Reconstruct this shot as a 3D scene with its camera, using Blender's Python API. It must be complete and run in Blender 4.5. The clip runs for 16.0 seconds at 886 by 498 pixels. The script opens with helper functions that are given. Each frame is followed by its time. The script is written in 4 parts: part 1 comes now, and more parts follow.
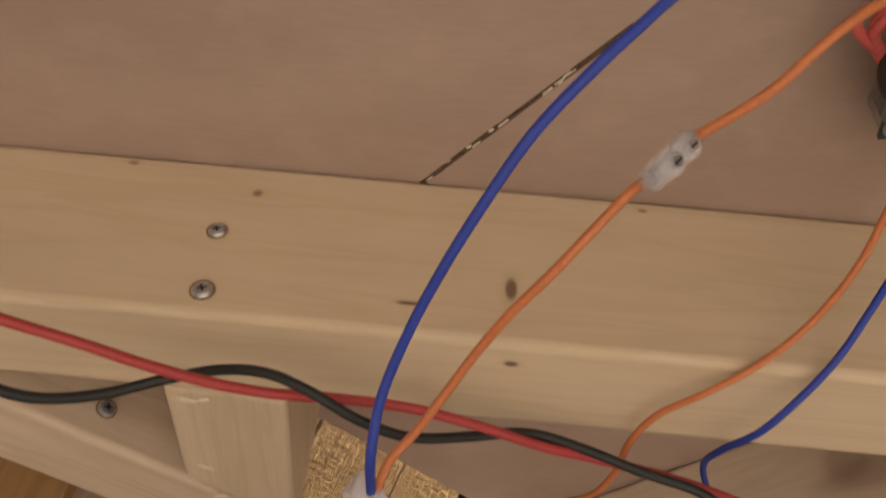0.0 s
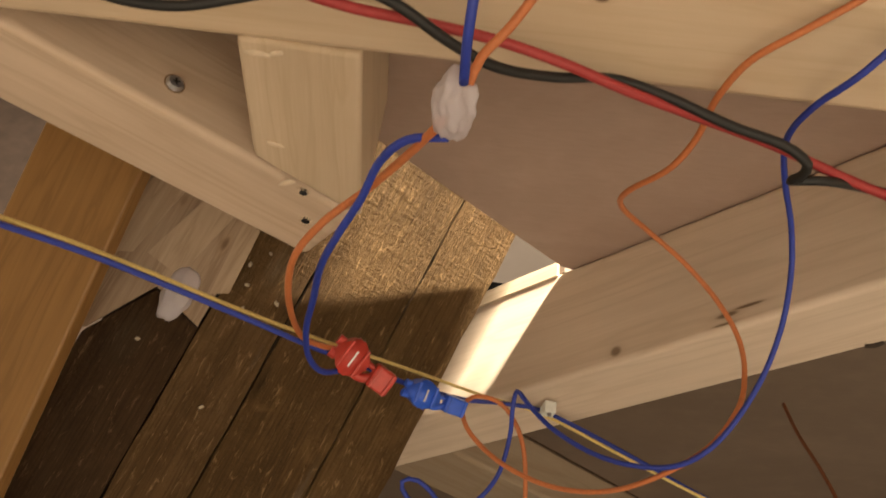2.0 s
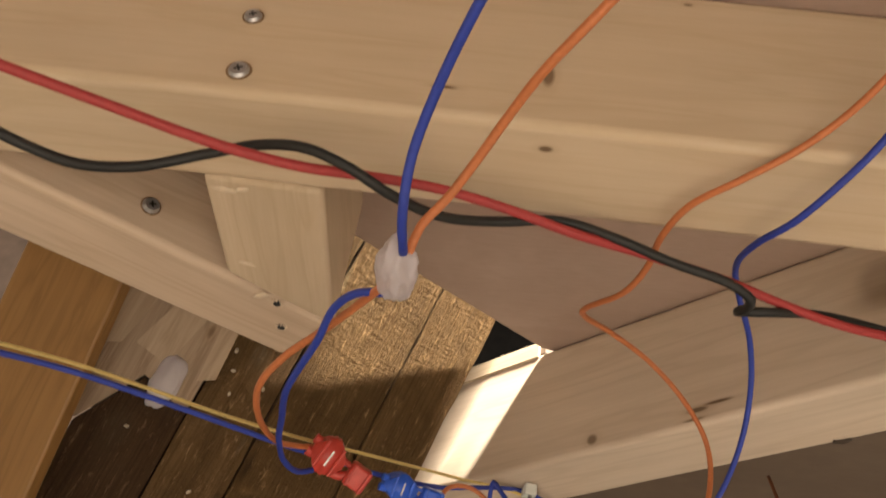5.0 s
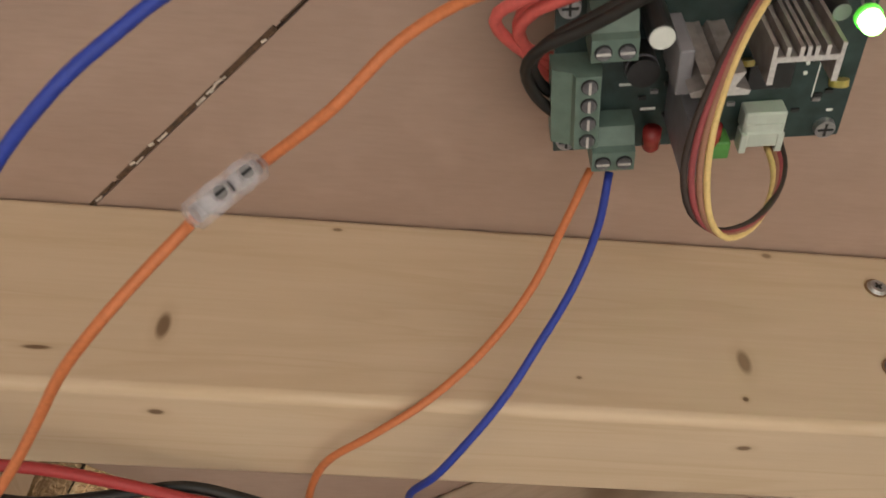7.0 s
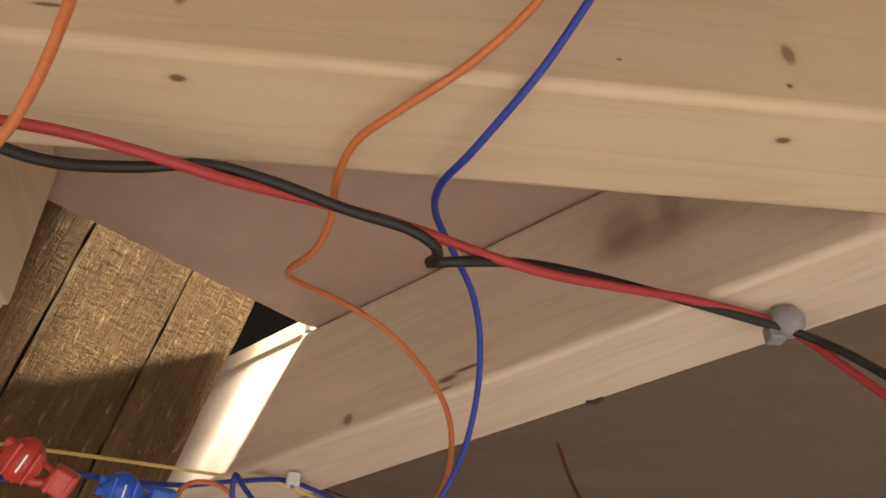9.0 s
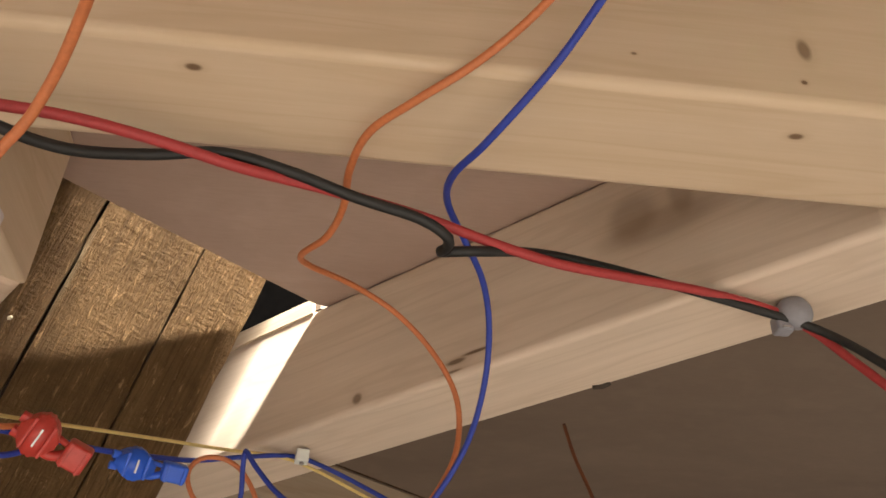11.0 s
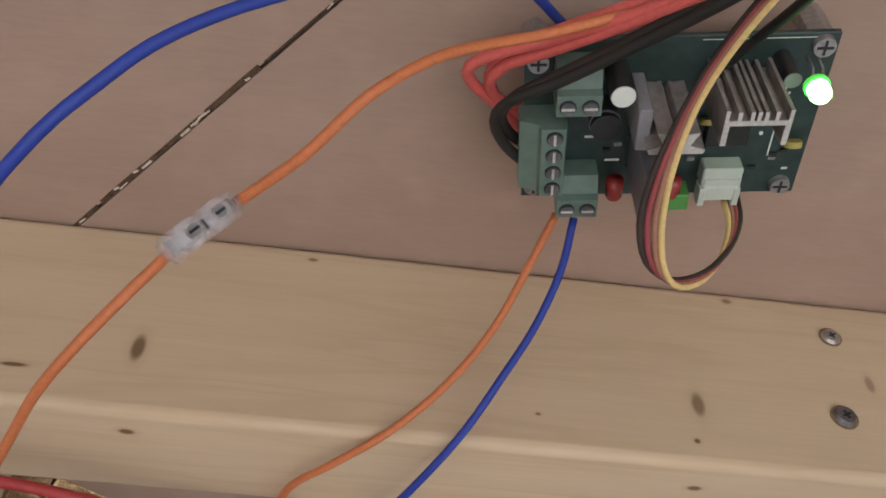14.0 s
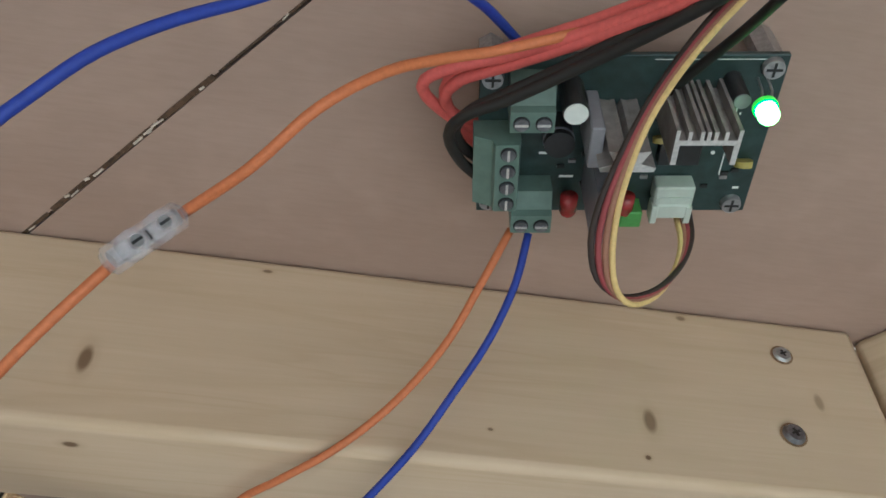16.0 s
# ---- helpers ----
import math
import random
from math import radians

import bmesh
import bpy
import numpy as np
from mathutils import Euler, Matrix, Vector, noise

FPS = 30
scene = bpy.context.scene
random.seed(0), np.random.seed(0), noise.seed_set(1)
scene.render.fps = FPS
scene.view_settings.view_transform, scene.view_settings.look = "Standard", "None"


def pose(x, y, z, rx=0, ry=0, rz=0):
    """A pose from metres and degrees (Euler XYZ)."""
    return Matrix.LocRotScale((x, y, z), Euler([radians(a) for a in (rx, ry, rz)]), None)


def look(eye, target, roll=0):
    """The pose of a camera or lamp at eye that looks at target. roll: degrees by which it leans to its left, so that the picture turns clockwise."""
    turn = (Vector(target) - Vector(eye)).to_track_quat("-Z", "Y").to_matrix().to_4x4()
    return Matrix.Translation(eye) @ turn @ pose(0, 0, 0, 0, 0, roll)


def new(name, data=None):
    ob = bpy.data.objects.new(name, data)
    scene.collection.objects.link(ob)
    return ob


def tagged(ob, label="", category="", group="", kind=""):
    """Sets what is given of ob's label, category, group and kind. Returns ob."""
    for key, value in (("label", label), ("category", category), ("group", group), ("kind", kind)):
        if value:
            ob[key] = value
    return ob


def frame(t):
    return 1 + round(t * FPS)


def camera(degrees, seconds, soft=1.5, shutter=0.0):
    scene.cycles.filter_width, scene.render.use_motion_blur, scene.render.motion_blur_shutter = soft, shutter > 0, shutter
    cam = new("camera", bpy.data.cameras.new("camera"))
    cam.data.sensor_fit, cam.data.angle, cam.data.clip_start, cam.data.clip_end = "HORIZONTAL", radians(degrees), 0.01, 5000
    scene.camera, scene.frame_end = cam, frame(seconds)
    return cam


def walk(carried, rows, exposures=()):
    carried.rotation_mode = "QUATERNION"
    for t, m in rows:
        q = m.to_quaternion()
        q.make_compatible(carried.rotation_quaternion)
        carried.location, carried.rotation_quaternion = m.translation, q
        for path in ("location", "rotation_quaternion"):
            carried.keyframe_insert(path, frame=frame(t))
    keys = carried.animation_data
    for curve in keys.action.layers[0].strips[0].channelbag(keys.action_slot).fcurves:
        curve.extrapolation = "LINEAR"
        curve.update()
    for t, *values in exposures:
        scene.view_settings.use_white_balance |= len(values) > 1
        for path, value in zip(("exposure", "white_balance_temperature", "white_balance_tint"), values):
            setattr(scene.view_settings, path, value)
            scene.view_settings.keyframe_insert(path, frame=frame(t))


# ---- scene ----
SOFT, SHUTTER = 1.6, 0.4
FILL_W, SUN_W, STRIP_W, LED_W = 2.2, 4.5, 185.0, 13.0
cam = camera(55.25, 16.0, soft=SOFT, shutter=SHUTTER)
PATH = [
    (0, (-0.0149, -0.1809, 0.7950), (-0.0195, -0.0373, 0.9341), 6.57),
    (0.5, (-0.0159, -0.1673, 0.7819), (-0.0200, -0.0186, 0.9155), 6.93),
    (1, (-0.0166, -0.1553, 0.7707), (-0.0208, -0.0010, 0.8978), 7.53),
    (1.5, (-0.0212, -0.1468, 0.7598), (-0.0261, 0.0125, 0.8806), 7.83),
    (2, (-0.0236, -0.1349, 0.7497), (-0.0311, 0.0288, 0.8643), 8.70),
    (2.5, (-0.0207, -0.1258, 0.7443), (-0.0298, 0.0395, 0.8565), 9.12),
    (3, (-0.0195, -0.1234, 0.7434), (-0.0289, 0.0433, 0.8536), 9.21),
    (3.2, (-0.0190, -0.1226, 0.7439), (-0.0285, 0.0444, 0.8537), 9.32),
    (5.3, (-0.0066, -0.1723, 0.7791), (-0.0196, -0.0129, 0.8993), 9.04),
    (5.5, (-0.0038, -0.1770, 0.7828), (-0.0194, -0.0200, 0.9057), 9.31),
    (6, (0.0152, -0.1792, 0.8032), (0.0095, -0.0338, 0.9405), 5.76),
    (6.5, (0.0467, -0.1841, 0.8202), (0.0503, -0.0353, 0.9539), 2.69),
    (7, (0.0556, -0.1743, 0.8227), (0.0684, -0.0303, 0.9610), 0.25),
    (7.5, (0.0572, -0.1607, 0.8164), (0.0733, -0.0147, 0.9521), -0.13),
    (8, (0.0562, -0.1473, 0.8006), (0.0742, 0.0048, 0.9293), -0.43),
    (8.5, (0.0499, -0.1380, 0.7936), (0.0704, 0.0206, 0.9138), -0.85),
    (9, (0.0477, -0.1338, 0.7889), (0.0661, 0.0269, 0.9066), 0.35),
    (11.5, (0.0466, -0.1420, 0.7940), (0.0632, 0.0229, 0.9058), 1.77),
    (12, (0.0499, -0.1589, 0.8023), (0.0653, 0.0025, 0.9195), 2.00),
    (12.5, (0.0530, -0.1751, 0.8128), (0.0644, -0.0225, 0.9416), 2.57),
    (13, (0.0564, -0.1791, 0.8163), (0.0672, -0.0304, 0.9496), 2.77),
    (13.5, (0.0579, -0.1861, 0.8193), (0.0699, -0.0417, 0.9572), 2.46),
    (14, (0.0598, -0.1841, 0.8202), (0.0747, -0.0435, 0.9617), 1.92),
    (14.5, (0.0642, -0.1824, 0.8200), (0.0807, -0.0444, 0.9638), 1.75),
    (15, (0.0629, -0.1832, 0.8215), (0.0855, -0.0451, 0.9643), 0.39),
    (15.5, (0.0642, -0.1833, 0.8217), (0.0856, -0.0455, 0.9651), 0.78),
    (16, (0.0639, -0.1846, 0.8211), (0.0854, -0.0470, 0.9647), 0.75),
]
EXPOSURES = [(0, -0.12, 6000, 8), (1.5, -0.07, 6500, 8), (3, 0.0, 7000, 8), (5.5, 0.03, 5950, 7), (7, 0.04, 5520, 5), (8, -0.08, 5650, 8), (9, 0.1, 5850, 9), (12.5, 0.1, 5580, 8), (13.5, 0.03, 5250, 8), (14.5, 0.02, 4780, 2), (16, 0.03, 4560, -4)]
walk(cam, [(t, look(eye, to, roll)) for t, eye, to, roll in PATH], EXPOSURES)
random.seed(7)
# ---- world and light ----
world = bpy.data.worlds.new("world")
scene.world = world
world.use_nodes = True
wn = world.node_tree.nodes
wsky = wn.new("ShaderNodeTexSky")
wsky.sky_type = "NISHITA"
wsky.sun_disc = False
wsky.sun_elevation, wsky.sun_rotation = radians(42), radians(180)
world.node_tree.links.new(wsky.outputs[0], wn["Background"].inputs[0])
wn["Background"].inputs[1].default_value = 0.08


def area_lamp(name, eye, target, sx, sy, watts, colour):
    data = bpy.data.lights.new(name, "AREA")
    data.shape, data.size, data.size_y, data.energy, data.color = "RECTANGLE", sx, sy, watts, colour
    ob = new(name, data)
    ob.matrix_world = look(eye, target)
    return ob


# added low fill lamp behind the camera, and an unseen strip lamp over the deck
area_lamp("fill_light", (0.35, -1.52, 0.26), (0.05, 0.1, 0.95), 1.0, 0.48, FILL_W, (1.0, 0.90, 0.78))
sun = bpy.data.lights.new("sun", "SUN")
sun.energy, sun.angle, sun.color = SUN_W, radians(0.5), (1.0, 0.93, 0.84)
new("sun", sun).matrix_world = look((0.3, -5.0, 4.5), (0.3, 0.0, 0.0))
# unseen source, shaped and aimed for the light patch on boards and rib
STRIP_AT, STRIP_TURN = Vector((0.312, -0.498, 1.9)), math.atan2(0.36, 0.93)
strip_data = bpy.data.lights.new("strip_light", "AREA")
strip_data.shape, strip_data.size, strip_data.size_y, strip_data.energy, strip_data.color = "RECTANGLE", 0.30, 0.010, STRIP_W, (1.0, 0.87, 0.70)
strip_ob = new("strip_light", strip_data)
strip_ob.matrix_world = Matrix.Translation(STRIP_AT) @ Matrix.Rotation(STRIP_TURN, 4, "Z") @ Matrix.Rotation(radians(35), 4, "X")


# ---- materials ----
def material(name, base=(0.5, 0.5, 0.5), rough=0.5, metal=0.0, spec=0.5):
    m = bpy.data.materials.new(name)
    m.use_nodes = True
    b = m.node_tree.nodes["Principled BSDF"]
    b.inputs["Base Color"].default_value = (*base, 1)
    b.inputs["Roughness"].default_value = rough
    b.inputs["Metallic"].default_value = metal
    b.inputs["Specular IOR Level"].default_value = spec
    return m


class Net:
    """Short calls to build a node tree."""

    def __init__(self, m):
        self.t = m.node_tree
        self.b = self.t.nodes["Principled BSDF"]
        self.co = self.t.nodes.new("ShaderNodeTexCoord")

    def link(self, a, b):
        self.t.links.new(a, b)

    def mapped(self, scale, rot=(0, 0, 0), loc=(0, 0, 0)):
        n = self.t.nodes.new("ShaderNodeMapping")
        n.inputs["Scale"].default_value = scale
        n.inputs["Rotation"].default_value = rot
        n.inputs["Location"].default_value = loc
        self.link(self.co.outputs["Object"], n.inputs["Vector"])
        return n.outputs[0]

    def noise(self, vec, scale, detail=4, rough=0.55, warp=0.0):
        n = self.t.nodes.new("ShaderNodeTexNoise")
        n.inputs["Scale"].default_value, n.inputs["Detail"].default_value = scale, detail
        n.inputs["Roughness"].default_value, n.inputs["Distortion"].default_value = rough, warp
        self.link(vec, n.inputs["Vector"])
        return n.outputs["Fac"]

    def ramp(self, fac, stops):
        n = self.t.nodes.new("ShaderNodeValToRGB")
        el = n.color_ramp.elements
        while len(el) < len(stops):
            el.new(0.5)
        for e, (p, c) in zip(el, stops):
            e.position, e.color = p, (*(c if isinstance(c, tuple) else (c, c, c)), 1)
        self.link(fac, n.inputs["Fac"])
        return n.outputs["Color"]

    def mix(self, fac, a, b, how="MIX"):
        n = self.t.nodes.new("ShaderNodeMix")
        n.data_type, n.blend_type = "RGBA", how
        for v, s in ((fac, n.inputs[0]), (a, n.inputs[6]), (b, n.inputs[7])):
            if isinstance(v, (int, float)):
                s.default_value = v
            elif isinstance(v, tuple):
                s.default_value = (*v, 1)
            else:
                self.link(v, s)
        return n.outputs[2]

    def near(self, centre, radii, soft=1.0):
        """1 at a spot's middle, 0 outside it."""
        n = self.t.nodes.new("ShaderNodeMapping")
        n.inputs["Scale"].default_value = tuple(1 / r for r in radii)
        n.inputs["Location"].default_value = tuple(-c / r for c, r in zip(centre, radii))
        w = self.t.nodes.new("ShaderNodeVectorMath")
        w.operation = "LENGTH"
        self.link(self.co.outputs["Object"], n.inputs["Vector"])
        self.link(n.outputs[0], w.inputs[0])
        r = self.t.nodes.new("ShaderNodeMapRange")
        r.interpolation_type = "SMOOTHSTEP"
        for k, v in enumerate((1.0 - 0.6 * soft, 1.0 + 0.1 * soft, 1.0, 0.0)):
            r.inputs[k + 1].default_value = v
        self.link(w.outputs["Value"], r.inputs[0])
        return r.outputs[0]

    def bump(self, height, strength, dist):
        n = self.t.nodes.new("ShaderNodeBump")
        n.inputs["Strength"].default_value, n.inputs["Distance"].default_value = strength, dist
        self.link(height, n.inputs["Height"])
        self.link(n.outputs[0], self.b.inputs["Normal"])

    def colour(self, c):
        self.link(c, self.b.inputs["Base Color"])


def pine(name, light, dark, knots=(), grain=1.0, rough=0.55, shift=0.0, bump=0.25):
    """Planed softwood with its grain along the thing's own x; knots: (centre, radii, depth of tone)."""
    m = material(name, light, rough, 0, 0.3)
    k = Net(m)
    v = k.mapped((1.2, 14, 14), loc=(shift, shift, shift))
    broad = k.noise(v, 6.0 * grain, 3, 0.5, 0.6)
    v2 = k.mapped((6, 160, 160), loc=(shift, 0, shift))
    fine = k.noise(v2, 4.0, 5, 0.65, 0.2)
    c = k.mix(k.ramp(broad, [(0.38, 0.0), (0.50, 0.2), (0.56, 0.6), (0.60, 0.15), (0.72, 0.0)]), light, dark)
    c = k.mix(k.ramp(fine, [(0.35, 0.0), (0.75, 0.45)]), c, dark)
    blot = k.noise(k.mapped((4, 9, 9), loc=(0, shift, 0)), 3.0, 4, 0.6)
    c = k.mix(k.ramp(blot, [(0.45, 0.0), (0.75, 0.35)]), c, tuple(0.72 * a for a in light), "MIX")
    for centre, radii, tone in knots:
        halo = k.near(centre, tuple(1.9 * r for r in radii), 1.6)
        c = k.mix(k.ramp(halo, [(0, 0.0), (1, 0.35 * tone)]), c, (0.30, 0.17, 0.07))
        core = k.near(centre, radii, 0.9)
        c = k.mix(k.ramp(core, [(0, 0.0), (1, 0.85 * tone)]), c, (0.10, 0.05, 0.02))
    k.colour(c)
    k.bump(fine, bump, 0.0003)
    return m


def plain(name, base, rough=0.5, metal=0.0, vary=0.15, scale=400, bump=0.05):
    m = material(name, base, rough, metal)
    k = Net(m)
    n = k.noise(k.mapped((1, 1, 1)), scale, 4)
    k.colour(k.mix(k.ramp(n, [(0.3, 0.0), (0.7, 1.0)]), tuple((1 - vary) * a for a in base), tuple(min(1, (1 + vary) * a) for a in base)))
    if bump:
        k.bump(n, bump, 0.0002)
    return m


def ply_material(name, one, two):
    m = material(name, one, 0.62, 0, 0.3)
    k = Net(m)
    big = k.noise(k.mapped((5, 12, 5), rot=(0, 0, 0.7)), 1.0, 5, 0.6, 0.8)
    fine = k.noise(k.mapped((60, 500, 60), rot=(0, 0, 0.7)), 1.5, 4, 0.7)
    spots = k.noise(k.mapped((1, 1, 1)), 55, 3, 0.5)
    c = k.mix(k.ramp(big, [(0.3, 0.0), (0.7, 1.0)]), one, two)
    c = k.mix(k.ramp(fine, [(0.4, 0.0), (0.8, 0.22)]), c, tuple(0.6 * a for a in one))
    c = k.mix(k.ramp(spots, [(0.5, 0.0), (0.8, 0.3)]), c, tuple(1.22 * a for a in two))
    k.colour(c)
    k.bump(fine, 0.15, 0.0002)
    return m


PLY_A, PLY_B = (0.325, 0.228, 0.181), (0.395, 0.286, 0.232)
PALE, PALE_D = (0.625, 0.490, 0.345), (0.53, 0.395, 0.250)
M_ply = ply_material("plywood", PLY_A, PLY_B)
# far sheet: the same plywood, darkened because it lies farther from the light
M_plyfar = ply_material("shaded_plywood", (0.142, 0.104, 0.076), (0.182, 0.136, 0.101))
M_plyedge = pine("ply_edge", (0.45, 0.32, 0.2), (0.2, 0.12, 0.07), grain=3)


def rough_board(name, light, dark, shift, marks=()):
    """Sawn, weathered board with torn fibres along its x; marks: (centre, radii, colour, amount)."""
    m = material(name, light, 0.7, 0, 0.15)
    k = Net(m)
    fib = k.noise(k.mapped((15, 850, 850), loc=(shift, 0, 0)), 1.0, 5, 0.65, 0.15)
    ripple = k.noise(k.mapped((420, 110, 110), loc=(0, shift, 0)), 1.0, 4, 0.65, 0.5)
    chip = k.noise(k.mapped((90, 420, 420), loc=(shift, shift, 0)), 1.0, 5, 0.75, 0.6)
    big = k.noise(k.mapped((9, 40, 40), loc=(shift, shift, 0)), 1.0, 5, 0.65, 0.6)
    c = k.mix(k.ramp(big, [(0.3, 0.0), (0.7, 1.0)]), dark, light)
    c = k.mix(k.ramp(fib, [(0.44, 0.0), (0.64, 0.48)]), c, tuple(0.4 * a for a in dark))
    # pale flecks: torn chips, and the glints of lit fibres put into colour
    c = k.mix(k.ramp(chip, [(0.57, 0.0), (0.67, 0.45)]), c, tuple(min(1, f * a) for f, a in zip((3.2, 3.3, 3.6), light)))
    blot = k.noise(k.mapped((28, 45, 45), loc=(shift, 0, shift)), 1.0, 5, 0.7, 1.0)
    c = k.mix(k.ramp(blot, [(0.48, 0.0), (0.66, 0.4)]), c, tuple(0.55 * a for a in dark))
    c = k.mix(k.ramp(blot, [(0.30, 0.3), (0.42, 0.0)]), c, tuple(1.6 * a for a in light))
    for centre, radii, tone, amount in marks:
        spot = k.near(centre, radii, 1.5)
        edge = k.mix(1.0, k.ramp(spot, [(0, 0.0), (1, 1.0)]), k.ramp(chip, [(0.35, 0.25), (0.6, 1.0)]), "MULTIPLY")
        c = k.mix(k.mix(1.0, edge, (amount, amount, amount), "MULTIPLY"), c, tone)
    k.colour(c)
    relief = k.mix(0.30, k.ramp(fib, [(0.34, 0.0), (0.66, 1.0)]), k.ramp(ripple, [(0.38, 0.0), (0.62, 1.0)]))
    k.bump(k.mix(0.35, relief, k.ramp(chip, [(0.4, 0.0), (0.68, 1.0)])), 1.0, 0.0052)
    return m


def insulation(name, base):
    m = plain(name, base, 0.55, 0, 0.10, 900, 0.05)
    return m


M_blue = insulation("blue_wire", (0.022, 0.045, 0.33))
M_orange = insulation("orange_wire", (0.52, 0.165, 0.055))
M_red = insulation("red_wire", (0.36, 0.035, 0.035))
M_redb = insulation("bright_red_wire", (0.56, 0.105, 0.090))
M_black = insulation("black_wire", (0.012, 0.011, 0.010))
M_yellow = insulation("yellow_wire", (0.72, 0.55, 0.20))
M_umber = insulation("dark_brown_wire", (0.035, 0.022, 0.018))
M_crimson = insulation("crimson_wire", (0.27, 0.055, 0.06))
M_tan = insulation("tan_wire", (0.30, 0.15, 0.095))
M_cream = insulation("cream_wire", (0.68, 0.50, 0.20))
M_brown = insulation("brown_wire", (0.20, 0.07, 0.03))
M_steel = plain("zinc_screw", (0.40, 0.39, 0.395), 0.3, 0.7, 0.2, 800, 0.1)
M_darksteel = plain("dark_screw", (0.19, 0.185, 0.20), 0.3, 0.7, 0.3, 800, 0.1)
M_pcb = plain("green_circuit_board", (0.026, 0.044, 0.042), 0.3, 0, 0.3, 250, 0.03)
M_term = plain("green_terminal", (0.125, 0.178, 0.150), 0.45, 0, 0.12, 300, 0.03)
M_blackpl = plain("black_plastic", (0.02, 0.02, 0.022), 0.4, 0, 0.2, 300, 0.03)
M_anod = plain("black_anodised", (0.27, 0.245, 0.235), 0.40, 0.25, 0.25, 300, 0.05)
M_alu = plain("cut_aluminium", (0.72, 0.70, 0.68), 0.35, 0.6, 0.15, 900, 0.1)
M_white = plain("white_plastic", (0.70, 0.72, 0.68), 0.45, 0, 0.06, 300, 0.03)
M_silk = plain("white_print", (0.75, 0.77, 0.74), 0.6, 0, 0.05, 300, 0)
M_redlens = plain("red_lens", (0.28, 0.028, 0.028), 0.25, 0, 0.1, 300, 0)
M_yelcap = plain("yellow_capacitor", (0.36, 0.29, 0.07), 0.4, 0, 0.1, 300, 0)
M_redclip = plain("red_splice", (0.50, 0.05, 0.035), 0.38, 0, 0.12, 300, 0.05)
M_blueclip = plain("blue_splice", (0.03, 0.11, 0.62), 0.38, 0, 0.12, 300, 0.05)
M_grey = plain("grey_plastic", (0.24, 0.235, 0.26), 0.5, 0, 0.1, 300, 0.03)
# far wall's plaster is lowered in tone to stay dim under the lamp
M_farwall = plain("dimmed_plaster", (0.125, 0.103, 0.088), 0.9, 0, 0.1, 9, 0.1)
M_wall = plain("plaster", (0.26, 0.225, 0.19), 0.9, 0, 0.12, 9, 0.1)
M_floor = plain("concrete", (0.52, 0.475, 0.42), 0.9, 0, 0.2, 6, 0.1)
M_ceil = plain("ceiling_boards", (0.105, 0.08, 0.06), 0.9, 0, 0.08, 5, 0.05)
# near-black for sheets that stand in for shade on the far wall
M_shade = plain("black_shade", (0.003, 0.0027, 0.0025), 1.0, 0, 0.3, 60, 0.1)
M_shade.node_tree.nodes["Principled BSDF"].inputs["Specular IOR Level"].default_value = 0.05
M_browncover = plain("brown_cover", (0.085, 0.058, 0.044), 0.9, 0, 0.2, 20, 0.1)
M_led = material("lit_green_led", (0.6, 1.0, 0.3), 0.3)
M_led.node_tree.nodes["Principled BSDF"].inputs["Emission Color"].default_value = (0.34, 1.0, 0.13, 1)
M_led.node_tree.nodes["Principled BSDF"].inputs["Emission Strength"].default_value = LED_W
M_clear = material("clear_plastic", (0.90, 0.86, 0.92), 0.42)
M_clear.node_tree.nodes["Principled BSDF"].inputs["Transmission Weight"].default_value = 0.15
M_clear.node_tree.nodes["Principled BSDF"].inputs["Alpha"].default_value = 0.26
M_glue = material("hot_glue", (0.72, 0.66, 0.70), 0.3)
M_glue.node_tree.nodes["Principled BSDF"].inputs["Alpha"].default_value = 0.78
M_glue.node_tree.nodes["Principled BSDF"].inputs["Transmission Weight"].default_value = 0.4


# ---- mesh helpers ----
def mesh_object(name, bm, mat, smooth=False):
    me = bpy.data.meshes.new(name)
    bmesh.ops.recalc_face_normals(bm, faces=bm.faces)
    bm.to_mesh(me)
    bm.free()
    me.materials.append(mat)
    if smooth:
        for p in me.polygons:
            p.use_smooth = True
    return new(name, me)


def part(name, bm, mat, parent, label="", smooth=False):
    ob = mesh_object(name, bm, mat, smooth)
    ob.parent = parent
    if label:
        tagged(ob, label)
    return ob


def empty(name, m, label, category, group=""):
    ob = new(name)
    ob.empty_display_size = 0.01
    ob.matrix_world = m
    return tagged(ob, label, category, group)


def box(x0, x1, y0, y1, z0, z1, bevel=0.0, seg=2, bm=None):
    bm = bm or bmesh.new()
    g = bmesh.ops.create_cube(bm, size=1.0)
    vs = g["verts"]
    for v in vs:
        v.co = Vector(((x0 + x1) / 2 + v.co.x * (x1 - x0), (y0 + y1) / 2 + v.co.y * (y1 - y0), (z0 + z1) / 2 + v.co.z * (z1 - z0)))
    if bevel:
        es = list({e for v in vs for e in v.link_edges})
        bmesh.ops.bevel(bm, geom=es, offset=bevel, segments=seg, profile=0.5, affect="EDGES")
    return bm


